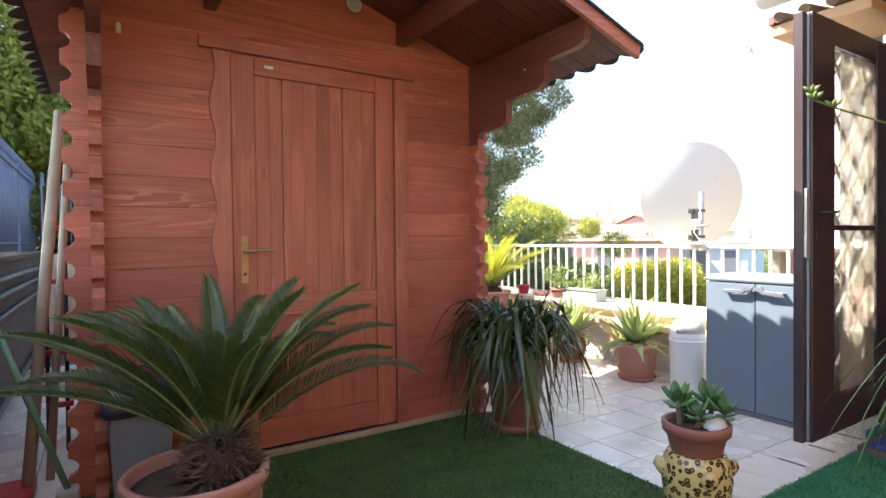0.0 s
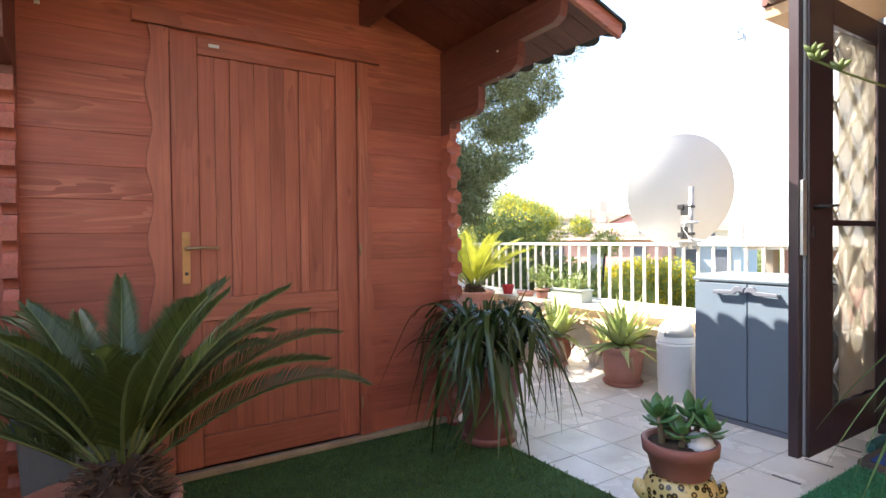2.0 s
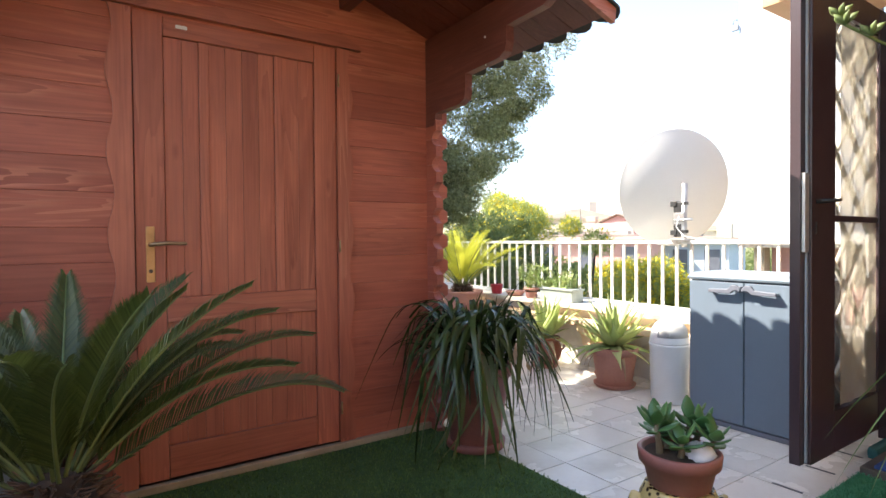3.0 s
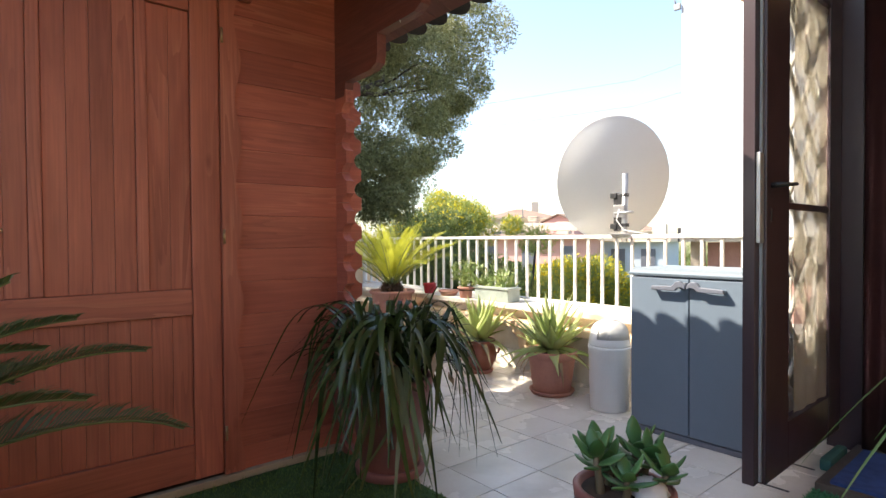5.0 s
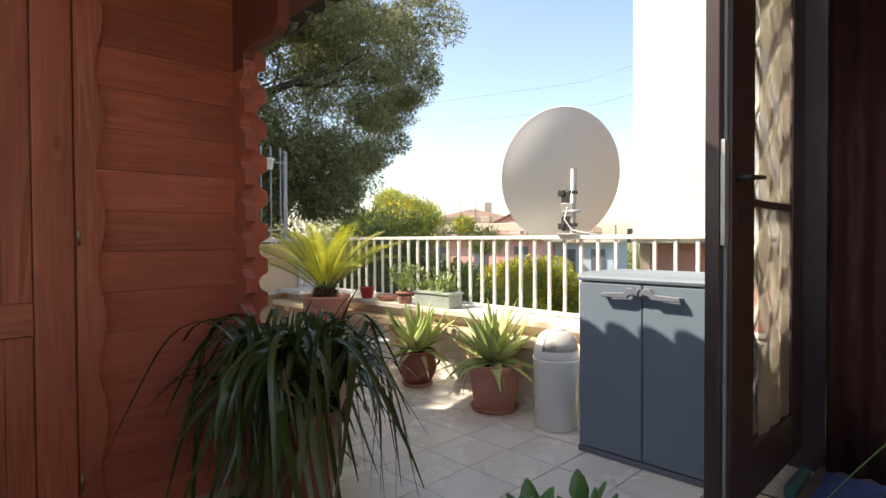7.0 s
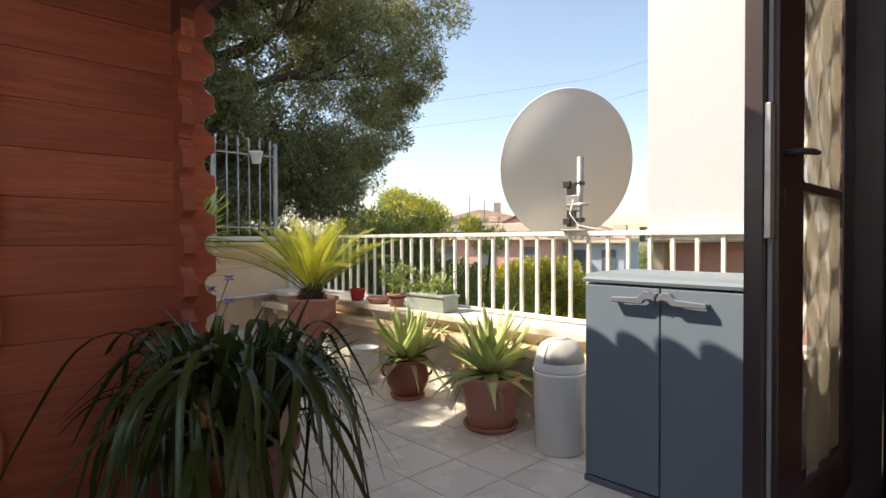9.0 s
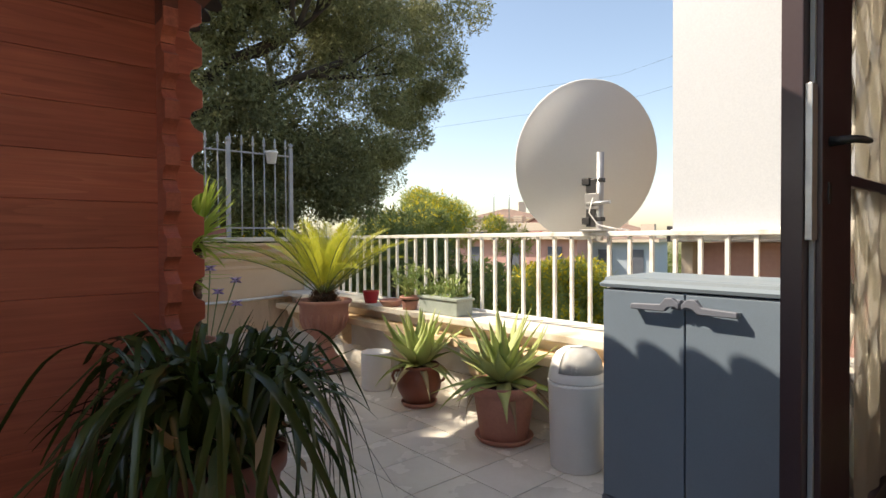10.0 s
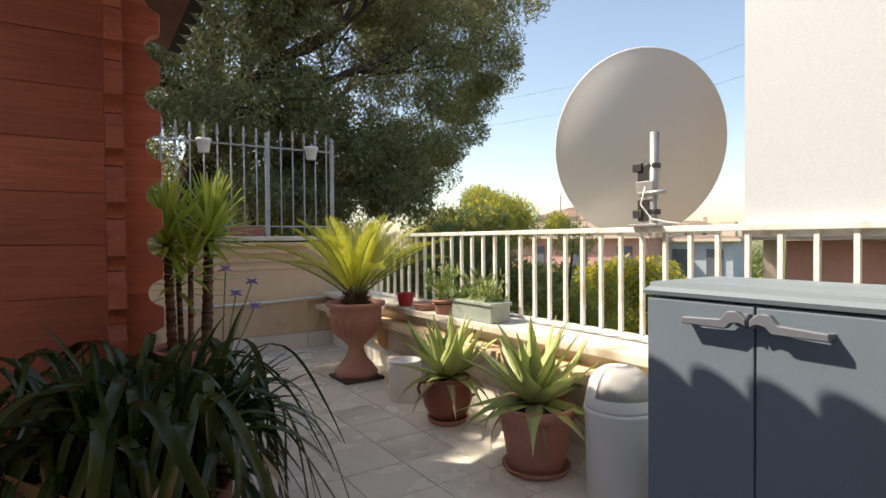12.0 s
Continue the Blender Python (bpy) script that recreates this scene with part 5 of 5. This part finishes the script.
part("glazing_bar", quad_box(bmesh.new(), LX0 + 0.301, LX1 - 0.181, LY - 0.02, LY + 0.02, 1.205, 1.235, bevel=0.003), M_BROWNAL, gd)
mg, tg, pg, og = nodes_of("clear_glass")
pg.inputs["Roughness"].default_value, pg.inputs["Transmission Weight"].default_value, pg.inputs["IOR"].default_value = 0.02, 1.0, 1.1
for z0, z1 in ((LZ0 + 0.2, 1.205), (1.235, LZ1 - 0.13)):
    gl = part("pane", quad_box(bmesh.new(), LX0 + 0.301, LX1 - 0.181, LY - 0.003, LY + 0.003, z0, z1), mg, gd)
    gl.visible_shadow = False
lat = plain("pale_lattice", (0.5, 0.47, 0.41), (0.42, 0.39, 0.34), 0.6)
gx0, gx1, gz0, gz1 = LX0 + 0.305, LX1 - 0.185, LZ0 + 0.205, LZ1 - 0.135
for s in (-1, 1):
    for k in range(-2, 9):
        zs = gz0 + k * 0.28
        w, slope = gx1 - gx0, 0.95
        za, zb = (zs, zs + w * slope) if s > 0 else (zs + w * slope, zs)
        xa, xb = gx0, gx1
        pa, pb = Vector((xa, LY + 0.022, za)), Vector((xb, LY + 0.022, zb))
        d = pb - pa
        ts = [0.0, 1.0]
        if d.z > 0:
            ts = [max(0, (gz0 - pa.z) / d.z), min(1, (gz1 - pa.z) / d.z)]
        else:
            ts = [max(0, (gz1 - pa.z) / d.z), min(1, (gz0 - pa.z) / d.z)]
        if ts[1] - ts[0] < 0.03:
            continue
        bm = bmesh.new()
        off = Vector((0, 0.006 * (s > 0), 0))
        tube(bm, [pa + d * ts[0] + off, pa + d * ts[1] + off], 0.0125, 4)
        part("lattice_bar", bm, lat, gd)
part("lock_face", quad_box(bmesh.new(), LX0 + 0.008, LX0 + 0.048, LY - 0.016, LY - 0.001, 1.065, 1.42, bevel=0.002), M_ZINC, gd, "zinc lock face plate")
bm = bmesh.new()
tube(bm, [(LX0 + 0.1, LY - 0.026, 1.295), (LX0 + 0.1, LY - 0.075, 1.295), (LX0 + 0.13, LY - 0.082, 1.296), (LX0 + 0.21, LY - 0.08, 1.302)], [0.012, 0.009, 0.009, 0.007], 8)
part("door_handle", bm, M_BLACK, gd, "dark lever handle")
part("keyhole", quad_box(bmesh.new(), LX0 + 0.088, LX0 + 0.108, LY - 0.029, LY - 0.0255, 1.15, 1.20, bevel=0.001), M_BLACK, gd)


def drape(name, x0, x1, y, z0, z1, folds, depth, along_y=False):
    """Hanging cloth with upright folds."""
    bm = bmesh.new()
    n = folds * 10
    for j in range(9):
        for i in range(n + 1):
            f = i / n
            off = depth * math.sin(f * folds * math.tau + 0.5 * math.sin(j * 0.5)) * (0.6 + 0.4 * j / 8)
            c = (y + off, x0 + (x1 - x0) * f) if along_y else (x0 + (x1 - x0) * f, y + off)
            bm.verts.new((c[0], c[1], z1 + (z0 - z1) * j / 8))
    bm.verts.ensure_lookup_table()
    for j in range(8):
        for i in range(n):
            a = j * (n + 1) + i
            bm.faces.new((bm.verts[a], bm.verts[a + 1], bm.verts[a + n + 2], bm.verts[a + n + 1])).smooth = True
    bmesh.ops.solidify(bm, geom=bm.faces[:], thickness=0.002)
    return bm


part("blind", drape("b", 3.45, LX1 - 0.185, LY - 0.014, LZ0 + 0.21, LZ1 - 0.14, 3, 0.005), M_VOILE, gd, "cream cloth blind")
tagged(part("door_curtain", drape("c", 0.40, 1.24, 4.06, 0.04, 2.27, 9, 0.022, True), M_CURTAIN), "dark maroon curtain hanging in the doorway", "curtain")
bm = quad_box(bmesh.new(), 3.47, 4.0, 0.40, 1.22, 0.0405, 0.056, bevel=0.005)
tagged(part("door_mat", bm, M_BLUEMAT), "blue rag door mat on the tiles", "mat")
bm = quad_box(bmesh.new(), 3.7, 3.98, 1.275, 1.325, 0.0, 0.06, bevel=0.02)
tagged(part("rolled_mat", bm, M_TEALMAT), "folded teal mat beside the door", "mat")
tank = thing("awning_box", pose(0, 0, 0), "cream awning cassette under the house eave", "awning")
bm = bmesh.new()
lathe(bm, [(0.002, 0), (0.1, 0.002), (0.115, 0.02), (0.115, 1.5), (0.1, 1.52), (0.002, 1.52)], 24)
part("cassette", bm, M_WPLAST, tank, m=pose(3.6, 1.86, 2.735, 90, 0, 0))
for y in (0.4, 1.4):
    part("bracket", quad_box(bmesh.new(), 3.70, 3.73, y, y + 0.05, 2.6, 2.72, bevel=0.004), M_WMETAL, tank)

# ---- tools in the side passage ----
for pts, r, mt, nm, lab in (([(-0.3, 3.13, 0.0), (-0.23, 3.29, 0.95), (-0.158, 3.45, 1.86)], 0.026, M_STICK, "broom_pole", "pale wooden pole leaning beside the shed"),
                            ([(-0.225, 3.32, 0.0), (-0.178, 3.47, 0.9), (-0.132, 3.62, 1.7)], 0.019, M_STICK, "broom_pole", "thin pale pole leaning beside the shed")):
    bm = bmesh.new()
    tube(bm, pts, r, 10)
    tagged(part(nm, bm, mt), lab, "pole")
bm = quad_box(bmesh.new(), -0.42, -0.27, 2.98, 3.25, 0.0, 0.06, bevel=0.015)
tagged(part("dustpan", bm, M_REDP), "red plastic dustpan on the floor", "dustpan")
bm = quad_box(bmesh.new(), -0.18, -0.09, 2.87, 2.97, 0.0, 0.09, bevel=0.02)
broom = thing("broom", pose(0, 0, 0), "broom with a green handle leaning on the passage wall", "broom")
part("head", bm, M_CREAM, broom)
bm = bmesh.new()
tube(bm, [(-0.13, 2.92, 0.07), (-0.34, 2.83, 0.77), (-0.535, 2.745, 1.42)], 0.0135, 10)
part("handle", bm, M_GREENST, broom)
clamp = thing("ladder_rack", pose(-0.235, 3.75, 0), "red plastic and steel folding rack behind the poles", "rack")
for z in (0.25, 0.55, 0.95, 1.25):
    part("red_clip", quad_box(bmesh.new(), -0.03, 0.1, -0.02, 0.02, z, z + 0.03, bevel=0.006), M_REDP, clamp)
for x in (-0.02, 0.07):
    bm = bmesh.new()
    tube(bm, [(x, 0, 0.0), (x, 0.03, 1.5)], 0.011, 8)
    part("upright", bm, M_BLACK, clamp)

# ---- trees, shrubs and the valley ----


def blob_points(centres, n, r):
    """Points in overlapping clumps, denser at their skins."""
    c = np.array(centres)
    k = r.integers(0, len(c), n)
    d = r.normal(size=(n, 3))
    d /= np.linalg.norm(d, axis=1)[:, None]
    rad = c[k, 3] * (0.35 + 0.65 * r.random(n) ** 0.5)
    return c[k, :3] + d * rad[:, None] * np.array([1, 1, 0.8])


def grow(bm, start, way, length, radius, depth, rg, tips):
    """A crooked limb that forks."""
    pts, rad, p, d = [Vector(start)], [radius], Vector(start), Vector(way).normalized()
    n = 5
    for i in range(n):
        d = (d + Vector((rg.uniform(-0.3, 0.3), rg.uniform(-0.3, 0.3), rg.uniform(-0.15, 0.25)))).normalized()
        p = p + d * length / n
        pts.append(p.copy())
        rad.append(radius * (1 - 0.5 * (i + 1) / n))
    tube(bm, pts, rad, 8 if depth > 1 else 5)
    if depth == 0:
        tips.append(p)
        return
    for k in range(3 if depth > 1 else 4):
        q = pts[rg.choice((2, 3, 4, 5))]
        w = (d + Vector((rg.uniform(-1, 1), rg.uniform(-1, 1), rg.uniform(-0.35, 0.6)))).normalized()
        grow(bm, q, w, length * rg.uniform(0.55, 0.8), radius * 0.5, depth - 1, rg, tips)


olive = thing("olive_tree", pose(0, 0, 0), "old spreading olive tree behind the iron fence", "tree")
rg, r = random.Random(5), np.random.default_rng(12)
bm, tips = bmesh.new(), []
base_z = 0.95
tube(bm, [(3.15, 9.2, base_z - 0.1), (3.2, 9.2, base_z + 0.5), (3.4, 9.15, 2.1), (3.6, 9.05, 2.75)], [0.34, 0.26, 0.22, 0.2], 12)
part("trunk", bm, M_BARK, olive)
for way, ln, rd in (((0.75, -0.1, 0.7), 2.6, 0.13), ((-0.15, 0.1, 1), 2.6, 0.14), ((1, 0.2, 0.35), 2.9, 0.12), ((0.5, -0.5, 0.8), 2.2, 0.1), ((-0.7, 0.2, 0.8), 2.0, 0.1), ((0.9, -0.4, 0.15), 2.6, 0.09), ((0.4, 0.5, 0.9), 2.6, 0.11)):
    bm = bmesh.new()
    grow(bm, (3.58, 9.05, 2.7), way, ln, rd, 2, rg, tips)
    part("limb", bm, M_BARK, olive)
clumps = []
for p in tips:
    if p.y > 7.3:
        clumps.append((p.x, p.y, max(p.z, 2.2), rg.uniform(0.4, 0.75)))
while len(clumps) < 300:
    x, y, z = rg.uniform(2.4, 9.6), rg.uniform(7.9, 10.6), rg.uniform(1.6, 6.6)
    if x < 0.94 * y + 0.9 and z > -0.95 + 1.32 * x - 0.725 * y:
        clumps.append((x, y, z, rg.uniform(0.26, 0.55)))
for k in range(46):
    clumps.append((rg.uniform(4.4, 6.9), rg.uniform(8.2, 9.6), rg.uniform(1.5, 2.6), rg.uniform(0.25, 0.45)))
for k in range(70):
    clumps.append((rg.uniform(1.6, 4.8), rg.uniform(7.7, 8.9), rg.uniform(2.3, 6.2), rg.uniform(0.28, 0.5)))
# Unseen clumps off to the left, added to dapple the terrace.
for k in range(14):
    clumps.append((rg.uniform(-1.6, 0.9), rg.uniform(8.2, 10.6), rg.uniform(4.4, 6.6), rg.uniform(0.35, 0.6)))
pts = blob_points(clumps, 330000, r)
v, f = leaf_soup(pts, 0.085, 0.012, r, 0.35)
soup("crown", v, f, M_OLIVE, olive, kind="stuff")


def bush(name, centres, count, length, width, material, label, seed, flowers=0, category="shrub"):
    root = thing(name, pose(0, 0, 0), label, category)
    r = np.random.default_rng(seed)
    rg = random.Random(seed)
    for cx, cy, cz, cr in centres[:5]:
        bm = bmesh.new()
        g0 = float(ground_z(np.array(cx), np.array(cy)))
        tube(bm, [(cx + rg.uniform(-0.2, 0.2), cy, g0 - 0.1), (cx + rg.uniform(-0.15, 0.15), cy, (g0 + cz) / 2), (cx, cy, cz)], [0.05, 0.035, 0.012], 6)
        part("stem", bm, M_BARK, root)
    v, f = leaf_soup(blob_points(centres, count, r), length, width, r, -0.6)
    soup("foliage", v, f, material, root, kind="stuff")
    if flowers:
        top = blob_points([(x, y, z + 0.22 * q, q * 0.85) for x, y, z, q in centres], flowers, r)
        v, f = leaf_soup(top, length * 0.75, width * 2.6, r)
        soup("blossom", v, f, M_BROOM, root, "yellow blossom", kind="stuff")
    return root


def clump(cx, cy, cz, spread, n, rad, seed):
    rg = random.Random(seed)
    return [(cx + rg.gauss(0, spread), cy + rg.gauss(0, spread), cz + rg.gauss(0, spread * 0.5), rad * rg.uniform(0.6, 1.2)) for k in range(n)]


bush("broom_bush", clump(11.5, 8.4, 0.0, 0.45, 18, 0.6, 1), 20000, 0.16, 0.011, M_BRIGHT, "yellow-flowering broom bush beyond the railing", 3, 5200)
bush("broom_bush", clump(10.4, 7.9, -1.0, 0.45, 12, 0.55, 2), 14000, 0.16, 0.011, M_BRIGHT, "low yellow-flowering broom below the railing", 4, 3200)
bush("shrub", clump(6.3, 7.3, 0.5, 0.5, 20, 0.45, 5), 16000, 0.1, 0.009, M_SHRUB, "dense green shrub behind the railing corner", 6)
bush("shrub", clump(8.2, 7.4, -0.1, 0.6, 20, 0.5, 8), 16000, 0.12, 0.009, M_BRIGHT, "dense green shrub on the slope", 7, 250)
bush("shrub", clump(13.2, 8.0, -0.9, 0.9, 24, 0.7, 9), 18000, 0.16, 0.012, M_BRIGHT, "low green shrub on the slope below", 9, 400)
bush("broom_bush", clump(12.6, 13.6, 1.6, 0.75, 20, 0.75, 10), 26000, 0.16, 0.012, M_BRIGHT, "tall yellow-green broom behind the olive", 11, 2600)
bush("broom_bush", clump(10.2, 12.6, 1.2, 0.6, 14, 0.65, 12), 16000, 0.16, 0.012, M_SHRUB, "green broom beneath the olive crown", 13, 700)
bush("shrub", clump(3.6, 11.6, 1.7, 0.8, 22, 0.6, 14), 20000, 0.12, 0.01, M_SHRUB, "undergrowth behind the iron fence", 15, 900)
bush("shrub", clump(5.2, 10.2, 1.3, 0.6, 18, 0.5, 30), 15000, 0.1, 0.009, M_SHRUB, "undergrowth below the olive tree", 31, 500)
# Last clump is out of view, added to shade the terrace floor.
bush("tree", clump(-2.3, 10.6, 4.0, 1.25, 60, 0.8, 16) + clump(-1.0, 10.2, 2.6, 0.75, 34, 0.6, 21) + clump(-1.5, 9.05, 7.0, 0.36, 40, 0.42, 52), 170000, 0.12, 0.022, M_BRIGHT, "bright sunlit tree above the side passage, its unseen top added for shade", 17, 0, "tree")
# Out of view: added to keep the sun out of the side passage.
bush("tree", clump(-6.4, 8.3, 7.9, 1.25, 60, 1.05, 41), 50000, 0.2, 0.045, M_BRIGHT, "tall unseen tree added to shade the side passage", 43, 0, "tree")
bush("shrub", clump(-0.6, 9.9, 1.5, 0.6, 20, 0.55, 18), 18000, 0.1, 0.014, M_SHRUB, "dark shrubs behind the passage fence", 19)


def dwelling(name, cx, cy, w, d, h, rz, wall, roof_mat, label, rows, roof_h, wins, eave):
    """A plain house with hip roof, shuttered windows and a chimney, standing on the slope."""
    gz0 = eave - h
    root = thing(name, pose(cx, cy, gz0, 0, 0, rz), label, "house")
    body = part("wall", box(-w / 2, w / 2, -d / 2, d / 2, 0, h), wall, root)
    bm = bmesh.new()
    o, rr = 0.3, max(0.0, (w - d) / 2)
    lo = [bm.verts.new(c) for c in ((-w / 2 - o, -d / 2 - o, h), (w / 2 + o, -d / 2 - o, h), (w / 2 + o, d / 2 + o, h), (-w / 2 - o, d / 2 + o, h))]
    hi = [bm.verts.new((-rr - 0.05, 0, h + roof_h)), bm.verts.new((rr + 0.05, 0, h + roof_h))]
    for fc in ((lo[0], lo[1], hi[1], hi[0]), (lo[1], lo[2], hi[1]), (lo[2], lo[3], hi[0], hi[1]), (lo[3], lo[0], hi[0]), (lo[3], lo[2], lo[1], lo[0])):
        bm.faces.new(fc)
    rf = part("roof", bm, roof_mat, root, "clay tile roof")
    part("eaves_board", box(-w / 2 - o, w / 2 + o, -d / 2 - o, d / 2 + o, h - 0.14, h - 0.01), M_CREAMW, root)
    ch = part("chimney", box(w * 0.18, w * 0.18 + 0.6, -0.3, 0.3, h + roof_h * 0.35, h + roof_h + 0.55), M_CREAMW, rf)
    for row in range(rows):
        for k in range(wins):
            x = -w / 2 + w * (k + 0.5) / wins
            tall = (k % 2 == 1)
            win = part("window", box(x - 0.3, x + 0.3, -d / 2 - 0.05, -d / 2 + 0.1, h - 2.6 * (row + 1) + (0.3 if tall else 0.9), h - 2.6 * (row + 1) + 2.15), M_SHUT, root)
            part("sill", box(x - 0.4, x + 0.4, -d / 2 - 0.14, -d / 2 - 0.06, h - 2.6 * (row + 1) + (0.2 if tall else 0.8), h - 2.6 * (row + 1) + (0.3 if tall else 0.9)), M_CREAMW, win)
    for k in range(2):
        y = -d / 2 + d * (k + 0.5) / 2
        part("window", box(-w / 2 - 0.05, -w / 2 + 0.1, y - 0.5, y + 0.5, h - 2.1, h - 0.8), M_SHUT, root)
    return root


pink = dwelling("house", 22.0, 18.9, 7.6, 6.0, 6.2, -70, M_PINK, M_ROOFT, "long low pink house with dark shutters in the valley", 2, 0.16, 4, 1.2)
part("terrace_parapet", box(-3.7, 3.7, -2.95, -2.75, 6.42, 6.78, bevel=0.02), M_CREAMW, pink)
part("terrace_parapet", box(-3.7, -3.5, -2.745, 2.9, 6.42, 6.78, bevel=0.02), M_CREAMW, pink)
bm = bmesh.new()
prism(bm, [(0.1, 6.3), (1.75, 6.3), (1.75, 6.95), (0.92, 7.3), (0.1, 6.95)], lambda u, v, w: (u, 1.4 + w, v), 2.2)
gable_end = part("attic_gable", bm, M_PINK, pink, "pink attic gable with red shutters")
part("attic_shutter", box(0.7, 1.2, 1.35, 1.398, 6.45, 6.9), M_REDP, gable_end)
for a, b in ((-0.02, 0.92), (0.92, 1.87)):
    bm = bmesh.new()
    za, zb = (6.92, 7.33) if a < 0.5 else (7.33, 6.92)
    prism(bm, [(a, za), (b, zb), (b, zb + 0.07), (a, za + 0.07)], lambda u, v, w: (u, 1.25 + w, v), 2.4)
    part("attic_roof", bm, M_ROOFT, gable_end)
stack = part("chimney", box(-0.75, -0.35, 1.5, 1.9, 6.3, 7.0), M_CREAMW, pink)
for k in range(3):
    part("chimney_slat", box(-0.8, -0.3, 1.45, 1.95, 7.03 + 0.1 * k, 7.09 + 0.1 * k), M_CREAMW, stack)
for x, y, top in ((27.4, 25.7, 4.05), (28.1, 25.0, 3.95)):
    bm = bmesh.new()
    tube(bm, [(x, y, -3.2), (x, y, top - 0.3), (x, y, top)], [0.05, 0.035, 0.05], 8)
    tagged(part("chimney_flue", bm, M_ZINC), "thin tall metal flue beside the far house", "flue", "tall flues")
dwelling("house", 25.2, 14.6, 2.6, 5.0, 5.8, -70, M_PALEBLUE, M_ROOFT, "pale blue house wing with dark shutters", 2, 0.14, 2, 1.05)
dwelling("house", 34.6, 31.2, 5.4, 5.0, 8.0, -46, M_CREAMW, M_ROOFT, "cream two-storey house with a hipped tile roof", 2, 0.8, 3, 2.75)
dwelling("house", 35.5, 27.0, 4.6, 5.0, 6.6, -50, M_PINK, M_CREAMW, "pink house with a low roof farther off", 2, 0.25, 3, 2.0)
dwelling("house", 80.0, 50.0, 12.0, 9.0, 9.0, -60, M_CREAMW, M_ROOFT, "far cream house on the hillside", 2, 1.5, 5, 2.2)
dwelling("house", 70.0, 24.0, 12.0, 9.0, 6.0, -70, M_CREAMW, M_ROOFT, "far low house among trees", 1, 1.4, 4, 0.3)
# shady brown pergola of the next terrace
nb = thing("neighbour_terrace", pose(8.4, 3.4, 0, 0, 0, 0), "brown covered terrace next door seen past the cabinet", "terrace")
part("wall", box(0.0, 0.2, -3.0, 0.55, -3.0, 1.02), M_PINK, nb)
part("wall_end", box(0.205, 2.5, 0.35, 0.55, -3.0, 1.02), M_CREAMW, nb)
part("roof_slab", box(-0.35, 2.7, -3.0, 0.8, 1.03, 1.22), M_PIPE, nb)
part("column", box(-0.1, 0.06, 0.6, 0.74, -3.0, 1.028), M_CREAMW, nb)

# distant woods as one scatter
r = np.random.default_rng(44)
n = 260
ang, dist = r.uniform(radians(5), radians(80), n), r.uniform(14, 130, n) ** 1.0
bx, by = dist * np.cos(ang), dist * np.sin(ang)
keep = ~((bx > 10) & (bx < 55) & (np.abs(by / bx - 0.72) < 0.16) & (r.random(n) < 0.85))
bx, by = bx[keep], by[keep]
bz = ground_z(bx, by)
centres = []
for x, y, z in zip(bx, by, bz):
    s = r.uniform(0.8, 1.8) * (1 + math.hypot(x, y) / 80)
    s = min(s, 0.55 + math.hypot(x, y) * 0.035)
    for k in range(3):
        centres.append((x + r.normal(0, s * 0.5), y + r.normal(0, s * 0.5), z + s * r.uniform(0.3, 0.9), s * 0.6))
pts = blob_points(centres, 150000, r)
v, f = leaf_soup(pts, 0.32, 0.07, r)
soup("distant_woods", v, f, M_SHRUB, kind="stuff", label="scattered trees and scrub across the valley")
tagged(bpy.data.objects["distant_woods"], category="woods")

# overhead cables
for z0, z1 in ((5.2, 6.6), (4.2, 5.2)):
    bm = bmesh.new()
    tube(bm, [(12, 26, z0 + 2.2), (16, 20, z0 + 1.6), (20, 12, z0 + 2.0), (24, 2, z1 + 3)], 0.004, 5)
    tagged(part("overhead_cable", bm, M_BLACK), "thin dark overhead cable across the sky", "cable", "overhead cables")

# ---- floor tiles ----
TS = 0.30
tile_me = mesh_of("tile", box(-TS / 2 + 0.0022, TS / 2 - 0.0022, -TS / 2 + 0.0022, TS / 2 - 0.0022, -0.012, 0.0, bevel=0.0012), M_TILE)
count = 0
for i in range(-16, 16):
    for j in range(-12, 12):
        x, y = 3.765 + TS * (i - 5), 3.22 + TS * j
        if x < 2.12 - TS / 2 and not (y > 2.95 and x < 0.0) or x > 4.17 or x < -0.58 or y > 6.4 or y < 0.9 or (x < -0.1 and y < 2.9):
            continue
        if count >= 300:
            break
        part("tile", tile_me, None, floor_ob, m=pose(x, y, random.uniform(-0.0008, 0.0004), random.uniform(-0.12, 0.12), random.uniform(-0.12, 0.12)))
        count += 1
